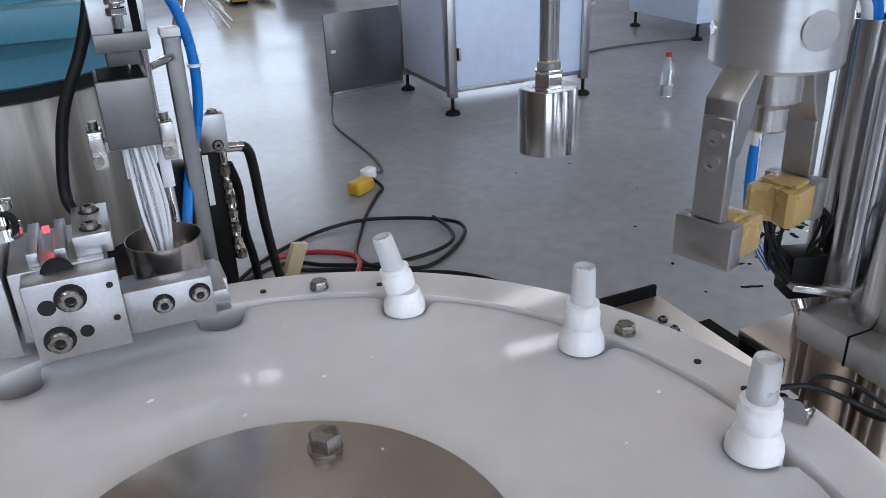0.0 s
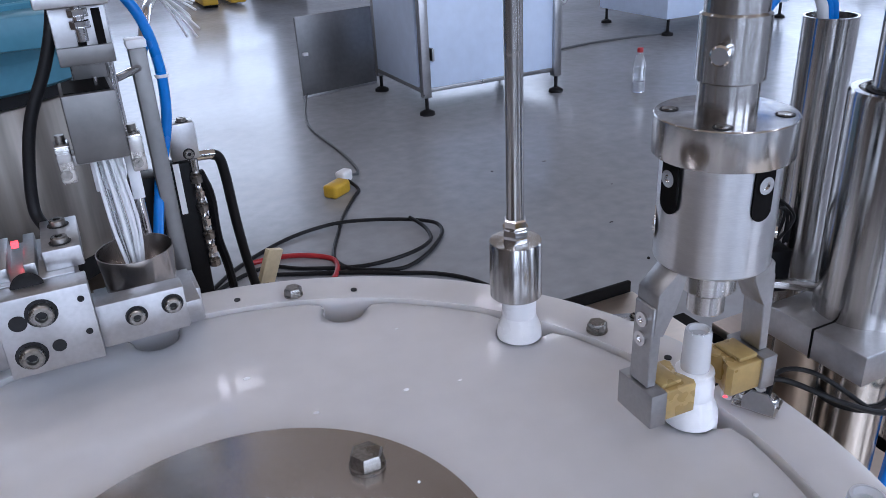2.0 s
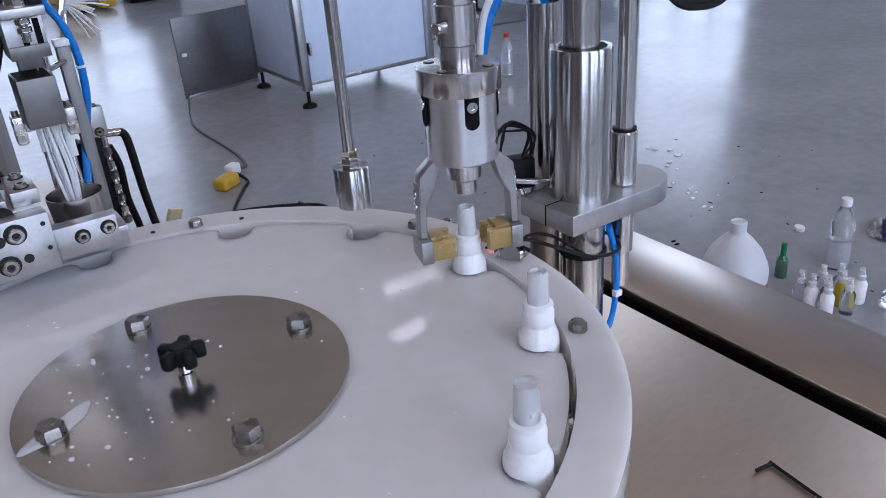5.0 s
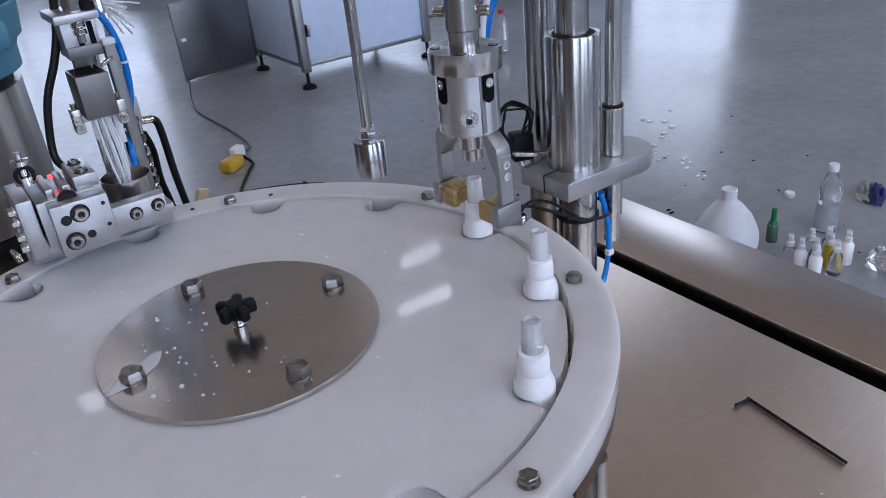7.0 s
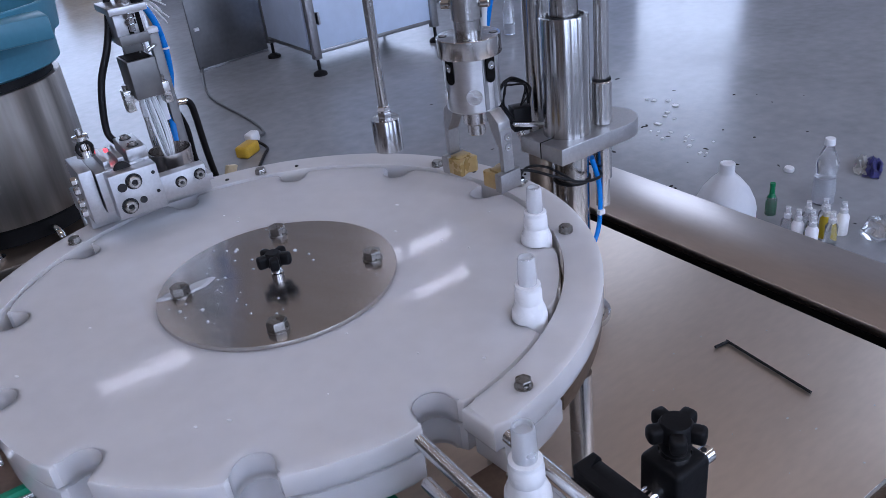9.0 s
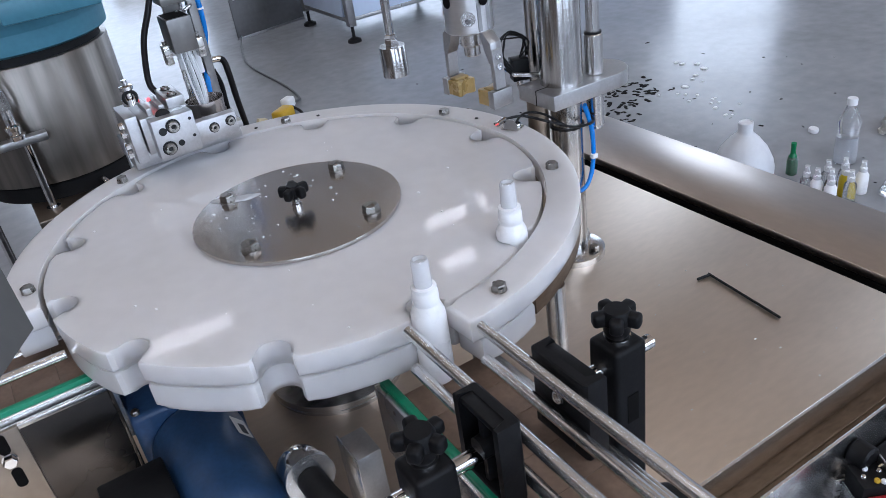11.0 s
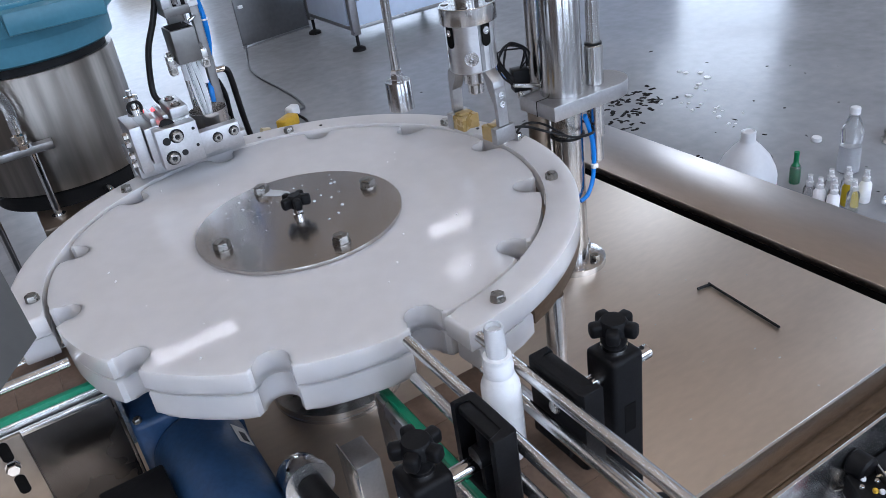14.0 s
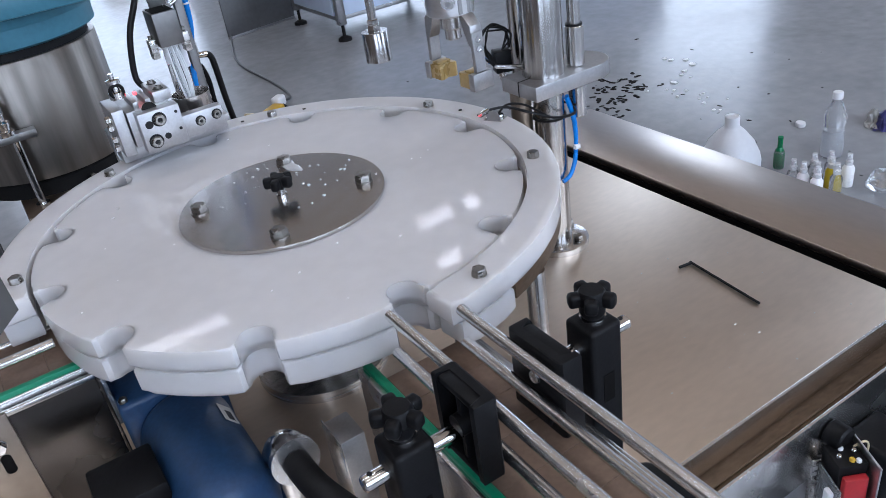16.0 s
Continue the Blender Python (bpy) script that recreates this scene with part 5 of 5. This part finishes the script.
part("grey_lead", hose([(1.15, 3.92, 0.02), (1.119, 3.853, 0.006), (1.01, 3.5, 0.006), (0.974, 3.267, 0.006), (0.977, 2.947, 0.006), (0.972, 2.75, 0.006), (0.945, 2.60, 0.008), (0.87, 2.51, 0.035)], 0.006, 8), "greycable", ext)
loop = [(0.86, 2.49, 0.03), (0.88, 2.42, 0.008), (0.834, 2.349, 0.007), (0.74, 2.2, 0.007), (0.682, 2.082, 0.007), (0.62, 1.95, 0.007), (0.604, 1.881, 0.007), (0.623, 1.805, 0.008), (0.70, 1.745, 0.008), (0.773, 1.723, 0.009), (0.874, 1.78, 0.010), (0.963, 1.876, 0.012), (0.985, 1.94, 0.014), (0.966, 1.979, 0.018), (0.90, 2.04, 0.018), (0.808, 2.094, 0.018), (0.71, 2.13, 0.018), (0.622, 2.142, 0.012), (0.52, 2.12, 0.008), (0.408, 2.057, 0.007), (0.30, 1.97, 0.007), (0.20, 1.85, 0.007)]
part("black_lead", hose(loop, 0.0065, 8, 6), "cable", ext)
part("black_lead", hose([(0.92, 2.03, 0.024), (0.93, 1.93, 0.022), (0.90, 1.83, 0.022), (0.80, 1.78, 0.02), (0.66, 1.80, 0.008), (0.50, 1.88, 0.007), (0.40, 1.95, 0.007), (0.25, 1.88, 0.007), (0.10, 1.7, 0.007)], 0.0065, 8, 6), "cable", ext)
part("black_lead", hose([(0.414, 1.886, 0.007), (0.609, 1.783, 0.007), (0.738, 1.700, 0.007), (0.824, 1.645, 0.007), (0.90, 1.55, 0.007), (0.93, 1.42, 0.007), (0.88, 1.25, 0.007)], 0.0065, 8, 6), "cable", ext)
red = single("red_hose", hose([(0.36, 2.0, 0.008), (0.45, 2.0, 0.008), (0.54, 1.96, 0.008), (0.60, 1.88, 0.008), (0.55, 1.76, 0.008), (0.40, 1.65, 0.008)], 0.008, 8), "red", "red hose lying on the floor", "hose")
lead = single("floor_cable", hose([(2.37, 3.9, 0.006), (2.7, 4.02, 0.006), (3.1, 4.12, 0.006), (3.5, 4.11, 0.006), (3.75, 4.07, 0.01), (3.8, 4.1, 0.12)], 0.008, 8), "greycable", "grey cable running along the floor to a cabinet", "cable")


def drink_bottle(m, tall=0.225, r=0.032, capcol="white", liquid=0.45, label=""):
    b = thing("water_bottle", label, "bottle", m, "loose bottles on the floor")
    k = tall / 0.225
    part("bottle_wall", lathe([(0, 0), (r * 0.85, 0), (r, 0.006), (r, 0.05 * k), (r * 0.93, 0.056 * k), (r, 0.062 * k), (r * 0.90, 0.115 * k), (r, 0.125 * k), (r, 0.145 * k), (r * 0.55, 0.185 * k), (r * 0.38, 0.198 * k), (r * 0.38, 0.208 * k), (0, 0.208 * k)], 28), "clear", b)
    part("water", lathe([(0, 0.003), (r * 0.93, 0.006), (r * 0.93, 0.05 * k), (r * 0.88, 0.056 * k), (r * 0.9, tall * liquid), (0, tall * liquid)], 24), "water", b)
    part("cap", lathe([(0, 0.203 * k), (r * 0.46, 0.203 * k), (r * 0.46, 0.222 * k), (r * 0.42, 0.225 * k), (0, 0.225 * k)], 20), capcol, b)
    return b


drink_bottle(pose(2.63, 2.96, 0), 0.225, 0.033, "red", 0.10, "clear water bottle with a red cap on the floor")
drink_bottle(pose(1.872, 0.572, 0), 0.205, 0.032, "white", 0.42, "half-full clear water bottle with a white cap")
jug = thing("plastic_jug", "large milky white plastic jug with a pink label", "jug", pose(1.43, 0.59, 0) @ Matrix.Diagonal((0.84, 0.84, 0.935, 1)))
part("jug_body", lathe([(0, 0), (0.085, 0), (0.094, 0.01), (0.095, 0.155), (0.090, 0.175), (0.072, 0.210), (0.045, 0.240), (0.026, 0.256), (0.023, 0.262), (0.023, 0.288), (0.020, 0.290), (0.018, 0.286), (0, 0.286)], 48), "jug", jug)
part("jug_label", lathe([(0.0953, 0.05), (0.0957, 0.05), (0.0957, 0.13), (0.0953, 0.13)], 48), "pink", jug, "pink printed label")
gb = thing("green_bottle", "small green bottle with a ribbed neck on the floor", "bottle", pose(1.71, 0.635, 0) @ Matrix.Diagonal((0.85, 0.85, 0.9, 1)))
part("bottle_body", lathe([(0, 0), (0.017, 0), (0.018, 0.004), (0.018, 0.055), (0.012, 0.068), (0.008, 0.075), (0.0095, 0.08), (0.008, 0.085), (0.0095, 0.09), (0.008, 0.095), (0.009, 0.10), (0.009, 0.112), (0, 0.112)], 24), "bottlegreen", gb)
part("label", lathe([(0.0182, 0.002), (0.0187, 0.002), (0.0187, 0.057), (0.0150, 0.064), (0.0146, 0.063), (0.0182, 0.055)], 24), "clear", gb, "clear lower sleeve")


def sample(m, fill):
    b = thing("sample_bottle", "small clear spray sample bottle" + (" with yellow liquid" if fill == "amber" else ""), "bottle", m, "sample bottles on the floor")
    part("bottle_wall", lathe([(0, 0), (0.0155, 0), (0.0165, 0.003), (0.0165, 0.055), (0.010, 0.066), (0.009, 0.070), (0, 0.070)], 24), "amber" if fill == "amber" else ("clear" if fill == "clear" else "bottle"), b)
    part("pump_cap", lathe([(0, 0.066), (0.0105, 0.066), (0.0105, 0.078), (0.007, 0.080), (0.007, 0.098), (0, 0.098)], 20), "cap", b)


for x, y, fill in ((1.615, 0.520, "clear"), (1.618, 0.490, "white"), (1.680, 0.500, "clear"), (1.640, 0.462, "clear"), (1.690, 0.452, "amber"), (1.665, 0.420, "clear"), (1.615, 0.445, "white"), (1.72, 0.475, "clear"), (1.735, 0.430, "white")):
    sample(pose(x, y, 0), fill)
wrap = thing("crumpled_wrapper", "crumpled violet and white plastic wrapper on the floor", "wrapper", pose(2.17, 0.60, 0, 0, 0, 25))


def crumple(x0, x1, y0, y1, high, seed):
    rnd = random.Random(seed)
    bm = bmesh.new()
    n, m = 10, 6
    rows = [[bm.verts.new((x0 + (x1 - x0) * i / n + rnd.uniform(-0.006, 0.006), y0 + (y1 - y0) * j / m + rnd.uniform(-0.005, 0.005), 0.002 + high * rnd.random() * math.sin(math.pi * (j + 0.4) / (m + 0.8)) * math.sin(math.pi * (i + 0.5) / (n + 1)))) for j in range(m + 1)] for i in range(n + 1)]
    for i in range(n):
        for j in range(m):
            a, b, c, d = rows[i][j], rows[i + 1][j], rows[i + 1][j + 1], rows[i][j + 1]
            bm.faces.new((a, b, c)), bm.faces.new((a, c, d))
    bmesh.ops.solidify(bm, geom=bm.faces[:], thickness=0.0012)
    return bm


part("violet_foil", crumple(-0.075, 0.075, -0.035, 0.010, 0.050, 3), "purple", wrap)
part("white_foil", crumple(-0.060, 0.080, 0.004, 0.040, 0.045, 4), "paper", wrap, "white inner foil")
random.seed(5)
bag = single("clear_bag", lathe([(0, 0), (0.05, 0.002), (0.06, 0.02), (0.035, 0.045), (0, 0.05)], 16), "clear", "crumpled clear plastic bag on the floor", "plastic bag", pose(1.79, 0.34, 0))
for v in bag.data.vertices:
    v.co += Vector((random.uniform(-0.012, 0.012), random.uniform(-0.012, 0.012), random.uniform(0, 0.012)))
single("white_cap", lathe([(0, 0), (0.016, 0), (0.017, 0.003), (0.015, 0.012), (0, 0.013)], 18), "white", "small white bottle cap on the floor", "bottle cap", pose(2.0, 0.77, 0.002, 8, 0, 0))
litter = bmesh.new()
for _ in range(45):
    x, y = random.gauss(1.95, 0.45), random.gauss(1.15, 0.45)
    s = random.uniform(0.003, 0.009)
    lathe([(s, 0), (s * 0.7, s * 0.25), (0, s * 0.3)], 6, litter, pose(x, y, 0, 0, 0, random.uniform(0, 360)) @ Matrix.Diagonal((random.uniform(0.8, 2.0), 0.7, 1, 1)))
single("floor_litter", litter, "gap", "dark specks and chips scattered on the floor", "litter", kind="stuff")
# Some flakes are scraps, others white stand-ins for glints off the floor.
chips = bmesh.new()
for _ in range(14):
    x, y = random.gauss(2.05, 0.10), random.gauss(1.25, 0.12)
    s = random.uniform(0.005, 0.010)
    lathe([(s, 0), (s * 0.8, s * 0.4), (0, s * 0.5)], 8, chips, pose(x, y, 0) @ Matrix.Diagonal((random.uniform(0.8, 1.6), 0.8, 1, 1)))
for x, y, r in ((2.249, 1.598, 0.011), (2.253, 1.565, 0.012), (2.288, 1.515, 0.013), (2.262, 1.457, 0.017), (2.183, 1.428, 0.013), (2.145, 1.409, 0.010), (2.062, 1.374, 0.015)):
    n = random.randint(5, 7)
    slab([(x + r * random.uniform(0.7, 1.1) * math.cos(6.28 * k / n), y + r * random.uniform(0.7, 1.1) * math.sin(6.28 * k / n)) for k in range(n)], 0.0005, 0.004, bm=chips)
single("white_chips", chips, "white", "white scraps and painted glints on the floor", "scraps", kind="stuff")


def worm(x, y, size, rnd):
    pts, a = [], rnd.uniform(0, 6.28)
    p = Vector((x, y, 0.0012))
    for _ in range(5):
        pts.append(p.copy())
        a += rnd.uniform(-1.3, 1.3)
        p += Vector((math.cos(a), math.sin(a), 0)) * size
    return pts


rnd = random.Random(21)
stains = bmesh.new()
for _ in range(64):
    u = rnd.uniform(-1, 1)
    own = hose(worm(1.84 + 0.17 * u + rnd.gauss(0, 0.045), 1.47 + 0.10 * u + rnd.gauss(0, 0.07), rnd.uniform(0.005, 0.011), rnd), rnd.uniform(0.004, 0.008), 6, 3)
    bmesh.ops.transform(own, matrix=Matrix.Diagonal((1, 1, 0.25, 1)), verts=own.verts)
    merge(stains, own)
for _ in range(20):
    own = hose(worm(0.98 + rnd.gauss(0, 0.25), 1.05 + rnd.gauss(0, 0.14), rnd.uniform(0.008, 0.016), rnd), rnd.uniform(0.003, 0.007), 6, 3)
    bmesh.ops.transform(own, matrix=Matrix.Diagonal((1, 1, 0.3, 1)), verts=own.verts)
    merge(stains, own)
single("floor_stains", stains, "gap", "dark wet streaks on the grey floor", "stains", kind="stuff")


# ---- motion ----
STEP = ((0.0, 0.0), (0.10, 3.2), (0.15, 6.0), (0.25, 11.0), (0.35, 18.6), (0.45, 26.0), (0.55, 29.2), (0.65, 30.0))
STARTS = (-0.15, 3.90, 7.95, 10.43, 12.92, 15.28)


def turned(t):
    """Degrees by which the star wheel has turned clockwise at t, from its place in the first dwell."""
    total = -30.0
    for s in STARTS:
        for (a, u), (b, v) in zip(STEP, STEP[1:]):
            total += max(0.0, min(1.0, (t - s - a) / (b - a))) * (v - u)
    return total


def times():
    out = {0.0, 16.0}
    for s in STARTS:
        out |= {round(s + a, 3) for a, _ in STEP if 0 <= s + a <= 16}
    return sorted(out)


def motions():
    walk(star, [(t, pose(0.003, 0.0045, 0, 0, 0, -turned(t))) for t in times()])
    # each bottle rides its pocket and leaves with the belt at the exit
    for b, a0, step, late in ((bottle_one, 31.3, 4, 0.10), (bottle_two, 1.3, 3, 0.155), (bottle_three, -28.7, 2, 0.13)):
        leave = STARTS[step] + 0.36
        rows = []
        for t in times():
            if t <= leave:
                px, py = polar(PITCH_R, a0 - turned(t))
                rows.append((t, pose(px + 0.003, py + 0.0045, BELT)))
        x, y = polar(PITCH_R, a0 - turned(leave))
        speed = 0.168
        for k in range(0, 60):
            t = leave + late + 0.05 + 0.25 * k
            if t < 16.0:
                rows.append((t, pose(0.0045, y - 0.010 - speed * max(0.0, t - leave - late), BELT)))
        rows.append((16.0, pose(0.0045, y - 0.010 - speed * max(0.0, 16.0 - leave - late), BELT)))
        rows = [r for i, r in enumerate(rows) if i == 0 or r[0] > rows[i - 1][0] + 0.03]
        last = [r for r in rows if r[1].translation.y > -0.80]
        rest = last[-1]
        if rest[0] < 15.9:
            last.append((16.0, rest[1]))
        walk(b, last)
    askew = pose(-0.0015, 0.001, 0.0735) @ Matrix.Rotation(radians(-15), 4, Vector((0.39, 0.92, 0))) @ pose(0, 0, 0)
    straight = pose(0, 0, 0.0725)
    walk(collar_one, [(0, askew), (0.55, askew), (0.75, straight), (16, straight)])
    # height of the press carriage above its lowest place
    lift = ((0, 0.088), (0.1, 0.080), (0.2, 0.070), (0.3, 0.056), (0.4, 0.042), (0.5, 0.029), (0.6, 0.015), (0.7, 0.005), (0.85, 0.0), (2.95, 0.001), (3.15, 0.012),
            (3.3, 0.032), (3.5, 0.057), (3.7, 0.082), (3.9, 0.093), (4.05, 0.093), (4.2, 0.080), (4.5, 0.040), (4.7, 0.016), (4.9, 0.0), (6.95, 0.003), (7.1, 0.014), (7.3, 0.045), (7.5, 0.077), (7.7, 0.090), (7.95, 0.090), (8.1, 0.083),
            (8.5, 0.038), (8.75, 0.012), (8.95, 0.0), (9.4, 0.003), (9.6, 0.014), (9.8, 0.045), (10.0, 0.080), (10.2, 0.093), (10.45, 0.092), (10.7, 0.072), (10.95, 0.038), (11.2, 0.008), (11.4, 0.0), (11.95, 0.002), (12.1, 0.012), (12.3, 0.035), (12.5, 0.060), (12.8, 0.088),
            (13.05, 0.093), (13.2, 0.080), (13.5, 0.045), (13.8, 0.012), (14.0, 0.0), (14.4, 0.003), (14.55, 0.012), (14.75, 0.036), (15.0, 0.064), (15.2, 0.086), (15.4, 0.093), (15.55, 0.085), (15.8, 0.058), (16.0, 0.038))
    walk(carriage, [(t, pose(0, 0, z)) for t, z in lift])
    spin = ((0, 17), (0.5, 20), (1.0, 24), (1.35, 24), (1.5, -34), (1.65, -95), (1.8, -150), (2.0, -182), (2.2, -191), (2.5, -193), (4.4, -193), (4.9, -193), (5.3, -250), (5.6, -320), (5.9, -390), (6.2, -430), (6.5, -447), (9.0, -445), (16.0, -446))
    walk(chuck, [(t, pose(*CHUCK, 0, 0, 0, a)) for t, a in spin])
    grip = ((0, -0.004), (0.7, -0.004), (0.95, -0.0065), (2.2, -0.0065), (2.4, -0.002), (4.9, -0.002), (5.1, -0.0065), (6.4, -0.0065), (6.6, -0.001), (16, -0.001))
    for a, one, two in JAWS:
        for ob in (one, two):
            if ob is not None:
                walk(ob, [(t, pose(*polar(d, a), 0, 0, 0, a)) for t, d in grip])


motions()
